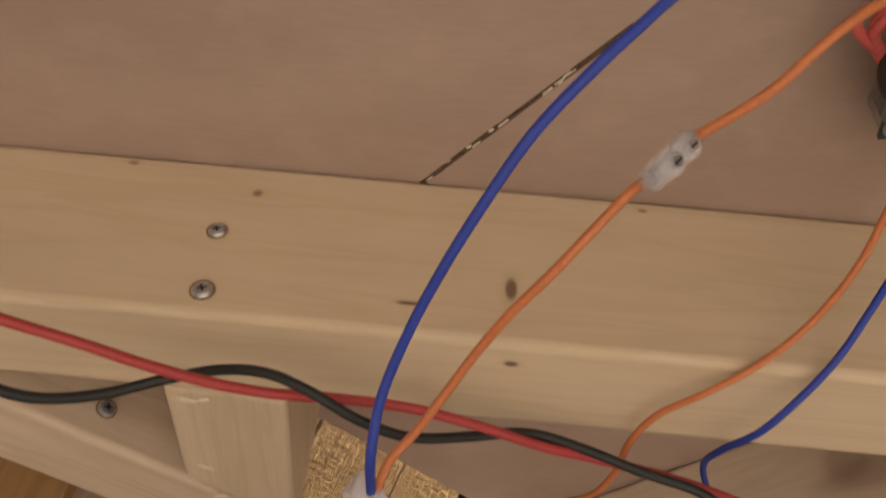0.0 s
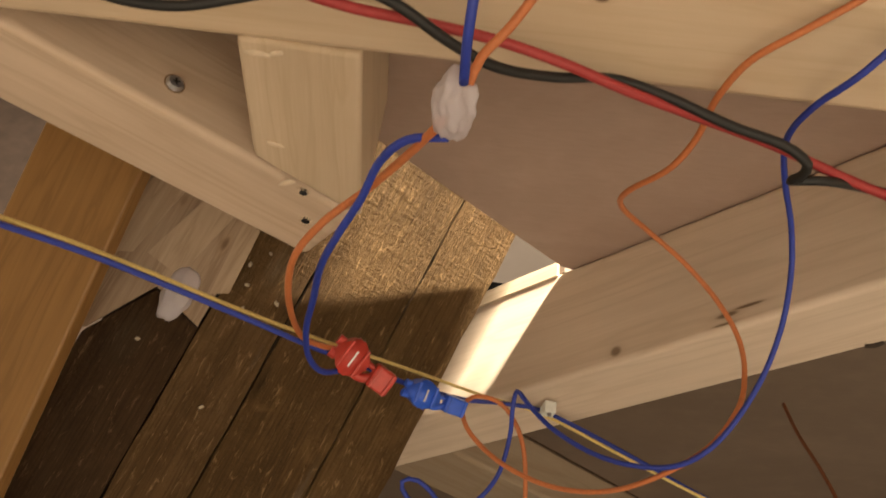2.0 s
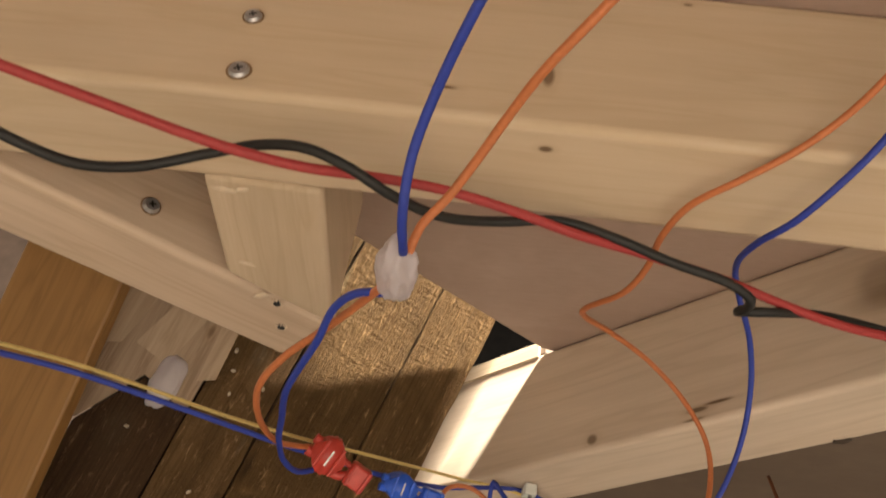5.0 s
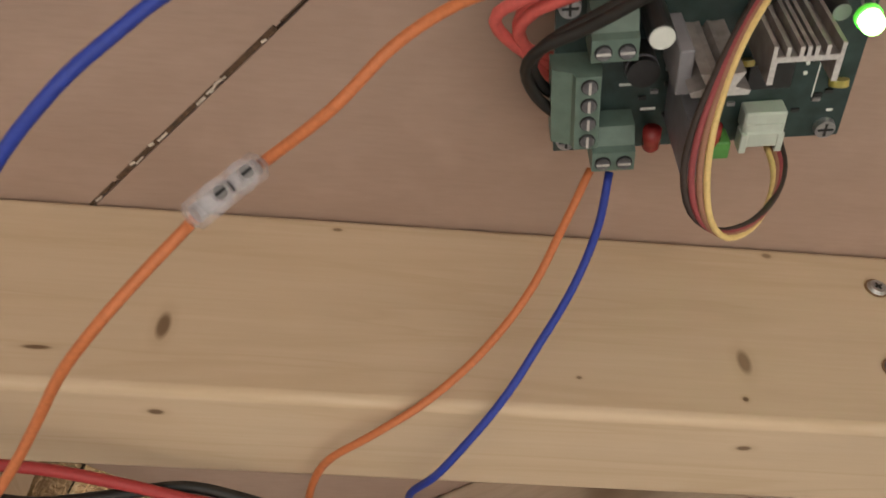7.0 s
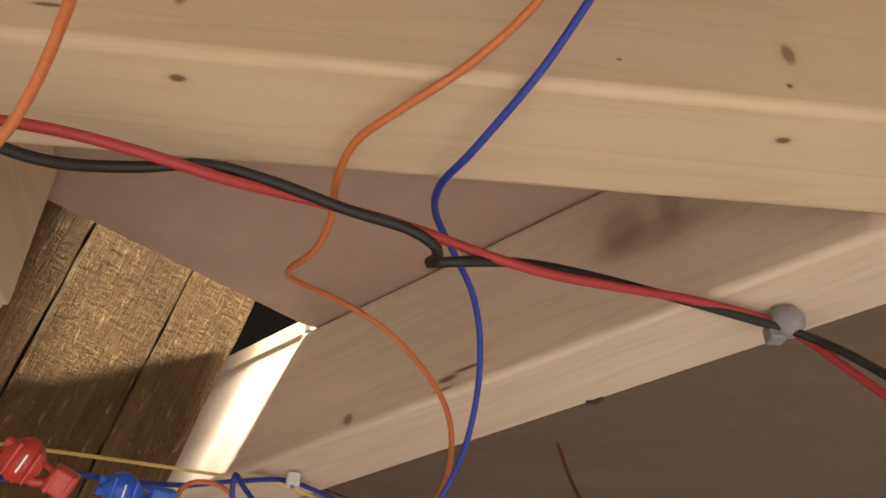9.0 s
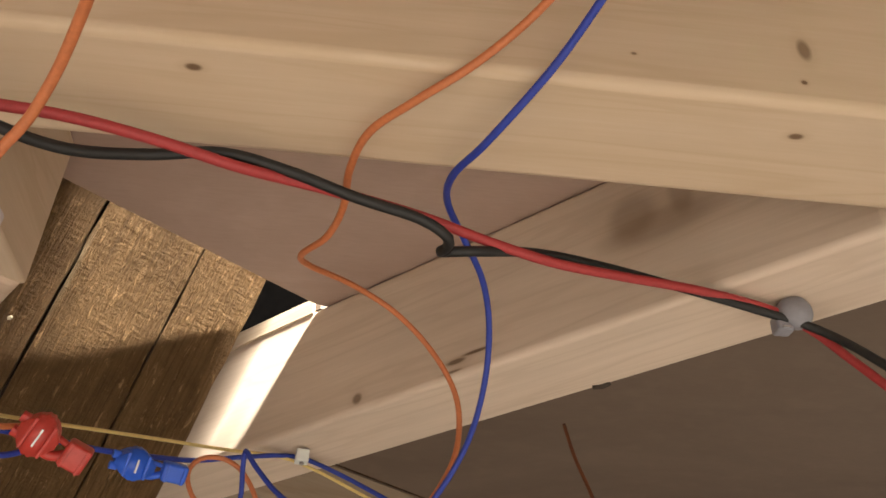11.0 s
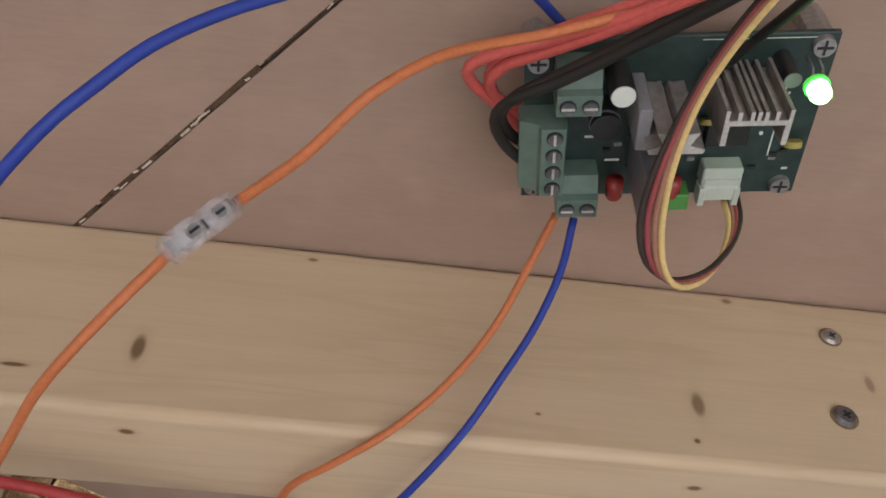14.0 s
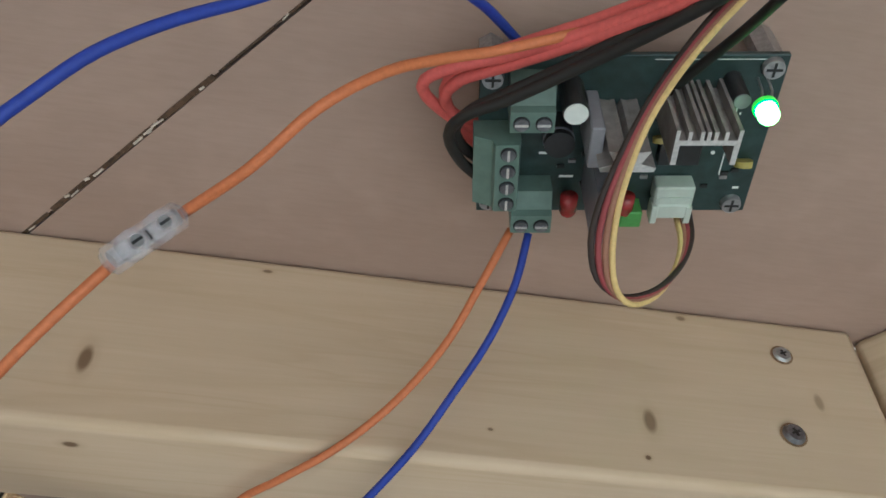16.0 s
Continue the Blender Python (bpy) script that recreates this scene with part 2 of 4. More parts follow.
def cyl(r, h, m=None, seg=20, r2=None, bevel=0.0, bm=None):
    """A cylinder on z = 0 to h, moved by m."""
    bm = bm or bmesh.new()
    g = bmesh.ops.create_cone(bm, cap_ends=True, segments=seg, radius1=r, radius2=r if r2 is None else r2, depth=h)
    vs = g["verts"]
    bmesh.ops.translate(bm, verts=vs, vec=(0, 0, h / 2))
    if bevel:
        es = [e for e in {e for v in vs for e in v.link_edges} if abs(e.verts[0].co.z - e.verts[1].co.z) < 1e-9]
        r_ = bmesh.ops.bevel(bm, geom=es, offset=bevel, segments=3, profile=0.5, affect="EDGES")
        vs = list({v for v in bm.verts}) if not m else list(bm.verts)
    if m:
        bmesh.ops.transform(bm, matrix=m, verts=vs)
    return bm


def prism(points, z0, z1, bm=None):
    """A polygon drawn up from z0 to z1."""
    bm = bm or bmesh.new()
    lo = [bm.verts.new((x, y, z0)) for x, y in points]
    hi = [bm.verts.new((x, y, z1)) for x, y in points]
    bm.faces.new(lo[::-1])
    bm.faces.new(hi)
    for k in range(len(points)):
        j = (k + 1) % len(points)
        bm.faces.new((lo[k], lo[j], hi[j], hi[k]))
    return bm


def smooth_line(points, step=0.0025, passes=1):
    """A rounded line through the given points."""
    p = [Vector(q) for q in points]
    for _ in range(passes):
        p = [p[0]] + [(a + 4 * b + c) / 6 for a, b, c in zip(p, p[1:], p[2:])] + [p[-1]]
    p = [2 * p[0] - p[1]] + p + [2 * p[-1] - p[-2]]
    out = []
    for a, b, c, d in zip(p, p[1:], p[2:], p[3:]):
        n = max(2, int((c - b).length / step))
        for k in range(n):
            t = k / n
            out.append(0.5 * (2 * b + (c - a) * t + (2 * a - 5 * b + 4 * c - d) * t * t + (3 * b - a - 3 * c + d) * t ** 3))
    out.append(p[-2])
    return out


def tube(line, r, sides=10, bm=None):
    bm = bm or bmesh.new()
    side, rings = None, []
    for k, q in enumerate(line):
        d = (line[min(k + 1, len(line) - 1)] - line[max(k - 1, 0)]).normalized()
        side = (side or d.orthogonal())
        side = (side - side.dot(d) * d).normalized()
        up = d.cross(side)
        rings.append([bm.verts.new(q + r * (math.cos(a) * side + math.sin(a) * up)) for a in (2 * math.pi * i / sides for i in range(sides))])
    for a, b in zip(rings, rings[1:]):
        for i in range(sides):
            bm.faces.new((a[i], a[(i + 1) % sides], b[(i + 1) % sides], b[i]))
    bm.faces.new(rings[0][::-1])
    bm.faces.new(rings[-1])
    return bm


def wire(name, points, r, mat, label, group="", passes=1):
    ob = mesh_object(name, tube(smooth_line(points, passes=passes), r), mat, True)
    return tagged(ob, label, "wire", group)


def beam_pose(p, q, top=False):
    """Own x from p to q on the level, z up."""
    d = Vector(q) - Vector(p)
    return Matrix.Translation(p) @ Matrix.Rotation(math.atan2(d.y, d.x), 4, "Z"), d.length


# ---- room ----
def slab(name, x0, x1, y0, y1, z0, z1, mat, label, category):
    return tagged(mesh_object(name, box(x0, x1, y0, y1, z0, z1), mat), label, category, kind="structure")


slab("floor", -1.7, 1.7, -1.7, 1.7, -0.1, 0.0, M_floor, "plain concrete floor of the shed", "floor")
slab("ceiling", -1.7, 1.7, -1.7, 1.7, 2.30, 2.38, M_ceil, "dull brown boarded ceiling of the shed", "ceiling")
slab("wall_west", -1.7, -1.6, -1.6, 1.6, 0, 2.30, M_wall, "plain warm plaster wall", "wall")
slab("wall_east", 1.6, 1.7, -1.6, 1.6, 0, 2.30, M_wall, "plain warm plaster wall", "wall")
slab("wall_north", -1.7, 1.7, 1.6, 1.7, 0, 2.30, M_farwall, "plain far plaster wall in a lowered tone", "wall")
# unseen south wall, with an opening added to let sun onto the floor
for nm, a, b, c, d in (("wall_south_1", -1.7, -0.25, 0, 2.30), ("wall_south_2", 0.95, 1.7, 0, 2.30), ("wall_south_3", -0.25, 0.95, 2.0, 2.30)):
    slab(nm, a, b, -1.7, -1.6, c, d, M_wall, "plain warm plaster wall beside the added opening", "wall")

# dark sheets added on the far wall for the shade seen through the notch
tagged(mesh_object("shade_sheet", box(-0.62, 0.9, 1.592, 1.5985, 0.0, 1.88), M_shade), "black sheet standing in for shade on the far wall", "felt")
tagged(mesh_object("shade_sheet", box(-0.62, 0.9, 1.592, 1.5985, 2.045, 2.29), M_shade), "black strip standing in for shade under the ceiling", "felt")
# brown sheet added to hold down the lamp-lit left part of the wall
tagged(mesh_object("brown_cover_sheet", box(-1.59, -0.63, 1.588, 1.5985, 0.0, 2.29), M_browncover), "brown sheet added over the far wall's left part", "board")

# unseen strip lamp hung over the deck, added to throw the light patch
lamp = empty("added_strip_lamp", Matrix.Translation(STRIP_AT) @ Matrix.Rotation(STRIP_TURN, 4, "Z"), "unseen strip lamp added above the deck, on two black cords", "lamp")
part("housing", box(-0.17, 0.17, -0.018, 0.018, 0.022, 0.05, 0.004), M_white, lamp)
for q in (-0.14, 0.14):
    part("cord", tube([Vector((q, 0, 0.049)), Vector((q, 0, 0.402))], 0.003), M_black, lamp)

# ---- plywood deck over the frame ----
Z = 1.0
J0, JD = Vector((-0.0292, 0)), Vector((0.660, -0.751))
def on_joint(y):
    return (J0.x + JD.x / JD.y * (y - J0.y), y)


def on_edge(x):
    return (x, 0.1808 + 0.845 * (x + 0.0304))


TH = 0.0035
deck_left = [on_joint(-0.42), (-0.80, -0.42), (-0.80, on_edge(-0.80)[1] + 0.30), (-0.34, on_edge(-0.34)[1]), on_edge(-0.1209)]
deck_right = [(on_joint(-0.42)[0] + 0.0011, -0.42), (0.80, -0.42), (0.80, 0.001), (0.2380, 0.001), (0.0335, 0.2284), (0.0216, 0.2248), (on_edge(-0.1209)[0] + 0.0009, on_edge(-0.1209)[1] + 0.0007)]
# far sheet is extended to the left to shade the wall behind
deck_far = [(0.2395, 0.002), (0.80, 0.002), (0.80, 1.05), (-0.55, 1.05), (-0.55, 0.62), (-0.20, 0.48), (-0.0880, 0.3490), (0.0240, 0.2292), (0.0350, 0.2310)]
tagged(mesh_object("plywood_sheet", prism(deck_left, Z, Z + TH), M_ply), "pinkish-brown plywood sheet resting on the timber frame", "plywood")
tagged(mesh_object("plywood_sheet", prism(deck_right, Z, Z + TH), M_ply), "pinkish-brown plywood sheet with a sawn notch", "plywood")
tagged(mesh_object("plywood_sheet", prism(deck_far, Z, Z + 0.0065), M_plyfar), "plywood sheet beyond the diagonal rib, darkened for its distance from light", "plywood")
# pale strip added on the far sheet's cut edge, painting it as sunlit
la, lb = Vector((-0.0880, 0.3488, 0)), Vector((0.0216, 0.2316, 0))
lit_strip = mesh_object("lit_edge_strip", box(0, (lb - la).length, -0.0016, -0.0001, -0.0020, 0.0066, 0.0003), pine("lipping", (0.66, 0.54, 0.40), (0.5, 0.37, 0.24), shift=7.7))
lit_strip.matrix_world = Matrix.Translation((la.x, la.y, Z)) @ Matrix.Rotation(math.atan2(lb.y - la.y, lb.x - la.x), 4, "Z")
tagged(lit_strip, "pale strip standing in for the plywood's sunlit cut edge", "lipping")
# dirt and glue packed into the joint between the sheets
bm = bmesh.new()
JV = Vector((JD.x, JD.y))
s = -0.2
while s < 0.9:
    w = random.uniform(0.012, 0.03)
    q = J0 + JV * s
    m = Matrix.Translation((q.x, q.y, Z + 0.0004)) @ Matrix.Rotation(math.atan2(JD.y, JD.x), 4, "Z")
    half = random.uniform(0.0002, 0.0008)
    b2 = box(0, w, -half, half, -random.uniform(0.0004, 0.0010), 0.002)
    bmesh.ops.transform(b2, matrix=m, verts=b2.verts)
    me = bpy.data.meshes.new("tmp")
    b2.to_mesh(me)
    b2.free()
    bm.from_mesh(me)
    bpy.data.meshes.remove(me)
    s += w + random.choice((0.0, 0.0, 0.002, 0.012))
# unseen strip added over the joint to stop light leaking through
cover = mesh_object("leak_strip", box(-0.16, 0.72, -0.015, 0.015, 0, 0.006, 0.001), M_plyedge)
cover.matrix_world = Matrix.Translation((J0.x, J0.y, Z + TH)) @ Matrix.Rotation(math.atan2(JD.y, JD.x), 4, "Z")
tagged(cover, "thin strip added over the plywood joint against light leaks", "strip")
M_gapdark = plain("dark_gap_backing", (0.035, 0.022, 0.013), 0.9, 0, 0.3, 300, 0.1)
# dark tone for the joint's dirt and the far rail's shadow gap
M_dirt_shade = plain("joint_dirt_and_shade", (0.075, 0.042, 0.022), 0.8, 0, 0.6, 500, 0.2)
tagged(mesh_object("joint_filler", bm, M_dirt_shade), "dark dirt and filler in the plywood joint", "filler", kind="stuff")


# pale flecks of filler caught in the joint
bm = bmesh.new()
for k in range(34):
    q = J0 + JV * random.uniform(-0.02, 0.34)
    m = Matrix.Translation((q.x, q.y, Z - 0.0006)) @ Matrix.Rotation(math.atan2(JD.y, JD.x) + random.uniform(-0.2, 0.2), 4, "Z")
    w, h = random.uniform(0.0005, 0.0022), random.uniform(0.00015, 0.00035)
    y = random.uniform(-0.0005, 0.0005)
    corners = [m @ Vector((a * w, y + b * h, c)) for a in (-1, 1) for b in (-1, 1) for c in (0, 0.0015)]
    vs = [bm.verts.new(c) for c in corners]
    for f in ((0, 1, 3, 2), (4, 6, 7, 5), (0, 4, 5, 1), (2, 3, 7, 6), (0, 2, 6, 4), (1, 5, 7, 3)):
        bm.faces.new([vs[n] for n in f])
tagged(mesh_object("filler_flecks", bm, plain("pale_filler", (0.62, 0.54, 0.46), 0.8, 0, 0.2, 400, 0.1)), "pale flecks of filler in the plywood joint", "filler", kind="stuff")


# unseen boards on the deck along the notch, added to cast its shadow edges
def light_stop(x0, x1, h0, h1, label):
    """An unseen board on edge along the notch, its top sloping from h0 to h1."""
    a, b = on_edge(x0), on_edge(x1)
    turn, length = math.atan2(b[1] - a[1], b[0] - a[0]), math.hypot(b[0] - a[0], b[1] - a[1])
    bm = box(0, length, -0.014, -0.001, 0, 1, 0.0)
    for v in bm.verts:
        v.co.z *= h0 + (h1 - h0) * v.co.x / length
    bmesh.ops.bevel(bm, geom=list(bm.edges), offset=0.001, segments=2, affect="EDGES")
    ob = mesh_object("light_stop_board", bm, M_plyedge)
    ob.matrix_world = Matrix.Translation((a[0], a[1], Z + TH)) @ Matrix.Rotation(turn, 4, "Z")
    return tagged(ob, label, "board")


light_stop(-0.30, -0.0640, 0.215, 0.088, "tall unseen board added to shade the panel's left, its top sloping")
light_stop(-0.0635, 0.0002, 0.058, 0.034, "low unseen board beside the tall one, added to shape the light patch")

# ---- timber frame ----
def timber(name, p, q, width, height, mat, label, bevel=0.0027, side=1, skew=(0, 0)):
    """A beam under the deck: its near lower face runs from p to q; width goes to its left."""
    m, length = beam_pose((*p, Z), (*q, Z))
    lo, hi = (0, width) if side > 0 else (-width, 0)
    bm = box(0, length, lo, hi, -height, 0, bevel, 3)
    for v in bm.verts:
        v.co.x += skew[0 if v.co.x < length / 2 else 1] * v.co.y
    ob = mesh_object(name, bm, mat, False)
    for poly in ob.data.polygons:
        poly.use_smooth = poly.area < 2e-3 and abs(max(abs(c) for c in poly.normal)) < 0.999
    ob.matrix_world = m
    return tagged(ob, label, "timber", "frame timbers")


# main beam: own x starts at world x = -0.60
BX = 0.60
main_knots = [
    ((0.000 + BX, 0, -0.0432), (0.0021, 0.006, 0.0050), 0.9), ((0.0014 + BX, 0.0088, -0.063), (0.0024, 0.0014, 0.004), 1.0),
    ((0.1511 + BX, 0, -0.044), (0.0022, 0.006, 0.0045), 0.75), ((0.1486 + BX, 0, -0.0558), (0.0010, 0.004, 0.0009), 1.0),
    ((0.1504 + BX, 0.0116, -0.063), (0.0024, 0.0013, 0.004), 1.0), ((0.0406 + BX, 0, -0.0050), (0.0017, 0.004, 0.0008), 0.8),
    ((0.1679 + BX, 0, -0.0040), (0.0018, 0.004, 0.0012), 0.7), ((-0.0803 + BX, 0, -0.013), (0.0018, 0.005, 0.0018), 0.7),
    ((-0.0285 + BX, 0, -0.052), (0.0042, 0.004, 0.0008), 1.0), ((0.2050 + BX, 0, -0.031), (0.0016, 0.005, 0.0035), 0.5),
    ((0.1060 + BX, 0, -0.0520), (0.0009, 0.003, 0.0006), 0.8), ((-0.1226 + BX, 0, -0.004), (0.002, 0.004, 0.0012), 0.6)]
M_main = pine("pine_main", PALE, PALE_D, main_knots, shift=1.3)
timber("frame_beam", (-0.60, 0.0), (0.226, 0.0), 0.038, 0.063, M_main, "pale planed softwood beam with screws and small knots")
M_right = pine("pine_end", (0.68, 0.55, 0.38), PALE_D, (), shift=5.1)
timber("frame_beam", (0.2288, 0.0056), (0.4900, -0.3000), 0.038, 0.063, M_right, "pale planed softwood beam angled off the main beam's end")
# diagonal rib to the right of the notch
DP, DQ = (-0.1225, 0.3848), (0.1960, 0.0445)
rib_knots = [((0.2465, 0, -0.0570), (0.0034, 0.006, 0.0030), 0.8), ((0.3120, 0, -0.0545), (0.008, 0.004, 0.0009), 1.0), ((0.3020, 0, -0.0560), (0.006, 0.004, 0.0014), 0.9),
             ((0.3000, 0, -0.0600), (0.006, 0.004, 0.0007), 0.8),
             ((0.3950, 0, -0.030), (0.03, 0.006, 0.008), 0.40), ((0.3850, 0, -0.022), (0.012, 0.006, 0.012), 0.40), ((0.4050, 0, -0.018), (0.006, 0.006, 0.014), 0.35)]
M_rib = pine("pine_rib", (0.70, 0.575, 0.455), (0.56, 0.44, 0.325), rib_knots, shift=2.7)
timber("frame_rib", DP, DQ, 0.042, 0.063, M_rib, "pale softwood rib set diagonally under the deck", skew=(0, 0.9))
rib_place, _ = beam_pose((*DP, Z), (*DQ, Z))
nick = bmesh.new()
tube([rib_place @ Vector((0.3405, 0.0394, -0.0632)), rib_place @ Vector((0.3440, 0.0404, -0.0636)), rib_place @ Vector((0.3475, 0.0406, -0.0628))], 0.0011, 8, nick)
tagged(mesh_object("bent_nail", nick, plain("rusty_nail", (0.05, 0.035, 0.025), 0.8, 0, 0.3, 600, 0.2), True), "short rusty bent nail at the rib's edge", "nail")
# left diagonal rail with the short noggin that meets it
LP, LQ = (-0.1760, 0.0420), (-0.0690, 0.1190)
M_left = pine("pine_rail", (0.62, 0.485, 0.365), (0.46, 0.335, 0.23), (), shift=4.2)
timber("frame_rail", LP, LQ, 0.038, 0.063, M_left, "pale softwood rail running diagonally to a noggin", skew=(-1.39, 0))
nog_knots = [((0.0686, 0.021, -0.063), (0.0018, 0.0018, 0.003), 1.0), ((0.0865, 0.0205, -0.063), (0.0028, 0.0013, 0.003), 0.9)]
M_nog = pine("pine_noggin", (0.60, 0.475, 0.34), (0.48, 0.36, 0.23), nog_knots, shift=6.6)
timber("frame_noggin", (-0.0640, 0.0385), (-0.0675, 0.1195), 0.038, 0.0631, M_nog, "short pale softwood noggin fixed between beam and rail", 0.0018, skew=(0, -0.72))
# far rail's pine is darkened to carry the shade it lies in
M_far = pine("pine_far_shaded", (0.36, 0.285, 0.205), (0.28, 0.20, 0.13), (), shift=8.1)
timber("frame_rail", (-0.0500, 0.3720), (0.42, 0.798), 0.063, 0.038, M_far, "softwood rail laid flat beyond the diagonal rib, toned down for shade")

# thin dark strip that paints the shadow gap along the far rail
m, length = beam_pose((-0.0500, 0.3720, Z), (0.42, 0.798, Z))
gap_dark = mesh_object("gap_shade", box(0, length, -0.0012, -0.0002, -0.0012, -0.0002), M_dirt_shade)
gap_dark.matrix_world = m
tagged(gap_dark, "thin dark strip painting the shadow gap between the rail and plywood", "strip")

# ---- leaning panel of rough boards ----
PD, PH = Vector((0.349, -0.387, 0.8535)).normalized(), Vector((0.8956, 0.4059, -0.1822)).normalized()
PN = PH.cross(PD)
if PN.y < 0:
    PN = -PN
PO = Vector((-0.0396, 0.2234, 1.009))
panel = empty("board_panel", Matrix.Translation(PO) @ Matrix((PD, PH, PD.cross(PH))).transposed().to_4x4(), "leaning panel of rough-sawn brown boards, partly sunlit", "panel")
BACK = -1 if PD.cross(PH).y > 0 else 1
boards = [(-0.1315, -0.0862, 0.0, -0.094), (-0.0852, -0.0504, 0.0, 0.10), (-0.0492, -0.0006, 0.0, 0.10), (0.0004, 0.0335, 0.0, 0.10)]
tones = [((0.155, 0.088, 0.045), (0.100, 0.056, 0.028)), ((0.285, 0.170, 0.076), (0.190, 0.109, 0.047)), ((0.280, 0.167, 0.071), (0.180, 0.103, 0.042)), ((0.300, 0.180, 0.076), (0.190, 0.109, 0.045))]
# gouge at a seam, pale scuffs, grey weathering, a board's lit edge painted pale
MARKS = [((-0.1089, -0.0470, 0), (0.012, 0.0035, 0.02), (0.03, 0.018, 0.010), 0.9), ((-0.1000, -0.0545, 0), (0.010, 0.0018, 0.02), (0.22, 0.16, 0.10), 0.5),
         ((-0.1500, -0.0035, 0), (0.022, 0.0030, 0.02), (0.26, 0.21, 0.15), 0.55), ((-0.1200, -0.1120, 0), (0.018, 0.010, 0.02), (0.13, 0.095, 0.06), 0.55),
         ((-0.0200, -0.0485, 0), (0.030, 0.0022, 0.02), (0.45, 0.36, 0.22), 0.6), ((-0.0560, -0.0680, 0), (0.014, 0.006, 0.02), (0.34, 0.27, 0.18), 0.5)]
for (u0, u1, _, top), (a, b) in zip(boards, tones):
    bm = bmesh.new()
    n, bot = 40, -0.42
    z0, z1 = (-0.014, 0.0) if BACK > 0 else (0.0, 0.014)
    if top < 0:
        prism([(bot, u0), (-0.126, u0), (-0.094, (u0 + u1) / 2 - 0.003), (-0.101, u1), (bot, u1)], z0, z1, bm)
    else:
        wob = [random.uniform(-0.0005, 0.0005) for _ in range(2 * n)]
        prism([(bot + (top - bot) * k / n, u0 + wob[k]) for k in range(n + 1)] + [(bot + (top - bot) * k / n, u1 + wob[n + k - 1]) for k in range(n, -1, -1)], z0, z1, bm)
    part("board", bm, rough_board("sawn_board", a, b, u0 * 70, MARKS), panel)
# dark sheet added behind the boards to darken the gaps between them
z0, z1 = (-0.0165, -0.0143) if BACK > 0 else (0.0143, 0.0165)
part("backing", box(-0.42, 0.098, -0.128, 0.030, z0, z1), M_gapdark, panel, "dark sheet added behind the board gaps")
# battens that hold the boards from behind
for v in (-0.30, 0.07):
    z0, z1 = (-0.038, -0.0168) if BACK > 0 else (0.0168, 0.038)
    part("batten", box(v - 0.02, v + 0.02, -0.16, 0.034, z0, z1), pine("batten_wood", (0.42, 0.29, 0.16), (0.25, 0.15, 0.08), shift=v), panel)
z0, z1 = (0.0005, 0.004) if BACK > 0 else (-0.004, -0.0005)
M_block = pine("weathered_block", (0.36, 0.26, 0.175), (0.17, 0.105, 0.06), (((-0.0590, -0.0950, 0.004), (0.005, 0.0018, 0.02), 0.8), ((-0.0500, -0.1220, 0.004), (0.004, 0.002, 0.02), 0.4)), grain=2.2, shift=3.3, bump=0.7)
patch = part("patch_board", prism([(-0.100, -0.0866), (-0.092, -0.1125), (-0.124, -0.131), (-0.118, -0.150), (0.06, -0.150), (0.06, -0.0866)], z0, z1), M_block, panel, "paler weathered board end")
M_split = pine("split_wood", (0.43, 0.32, 0.22), (0.26, 0.175, 0.105), grain=2.0, shift=5.9, bump=0.6)
FRONT = 1 if BACK > 0 else -1
for outline, rise, tip in (([(-0.0440, -0.0925), (-0.0455, -0.0835), (-0.0790, -0.0815), (-0.0835, -0.0895)], 0.0040, 0.0016), ([(-0.0430, -0.1130), (-0.0430, -0.0970), (-0.0830, -0.1060), (-0.0800, -0.1240)], 0.0040, 0.0022), ([(-0.0440, -0.1390), (-0.0440, -0.1230), (-0.0830, -0.1300), (-0.0900, -0.1440)], 0.0040, 0.0014)):
    bm = prism(outline, 0.0, 1.0)
    for v in bm.verts:
        v.co.z = FRONT * (rise + (tip * (1.0 if v.co.x > -0.06 else 0.15) if v.co.z > 0.5 else 0.0))
    part("splinter", bm, M_split, patch, "pale split sliver of wood")

# orange-stained post in front of the panel
POST_A, POST_B = Vector((-0.1895, 0.1494, 0.9777)), Vector((-0.2245, 0.2115, 0.8669))
ax = (POST_B - POST_A).normalized()
side = ax.cross(Vector((0.10, 0.80, 0.42))).normalized()
dep = side.cross(ax)
pm = Matrix((ax, side, dep)).transposed().to_4x4()
pm.translation = POST_A
M_post = pine("stained_post", (0.275, 0.146, 0.048), (0.175, 0.088, 0.026), (((0.26, 0.012, -0.012), (0.016, 0.010, 0.03), 0.5),), grain=1.6, shift=9.4, rough=0.4)
if dep.y < 0:
    zz = (0.0, 0.009)
else:
    zz = (-0.009, 0.0)
post = mesh_object("timber_post", box(-0.07, 0.55, -0.0255, 0.0255, *zz, 0.0012, 2), M_post)
post.matrix_world = pm
tagged(post, "orange-stained softwood post leaning behind the rail", "post")


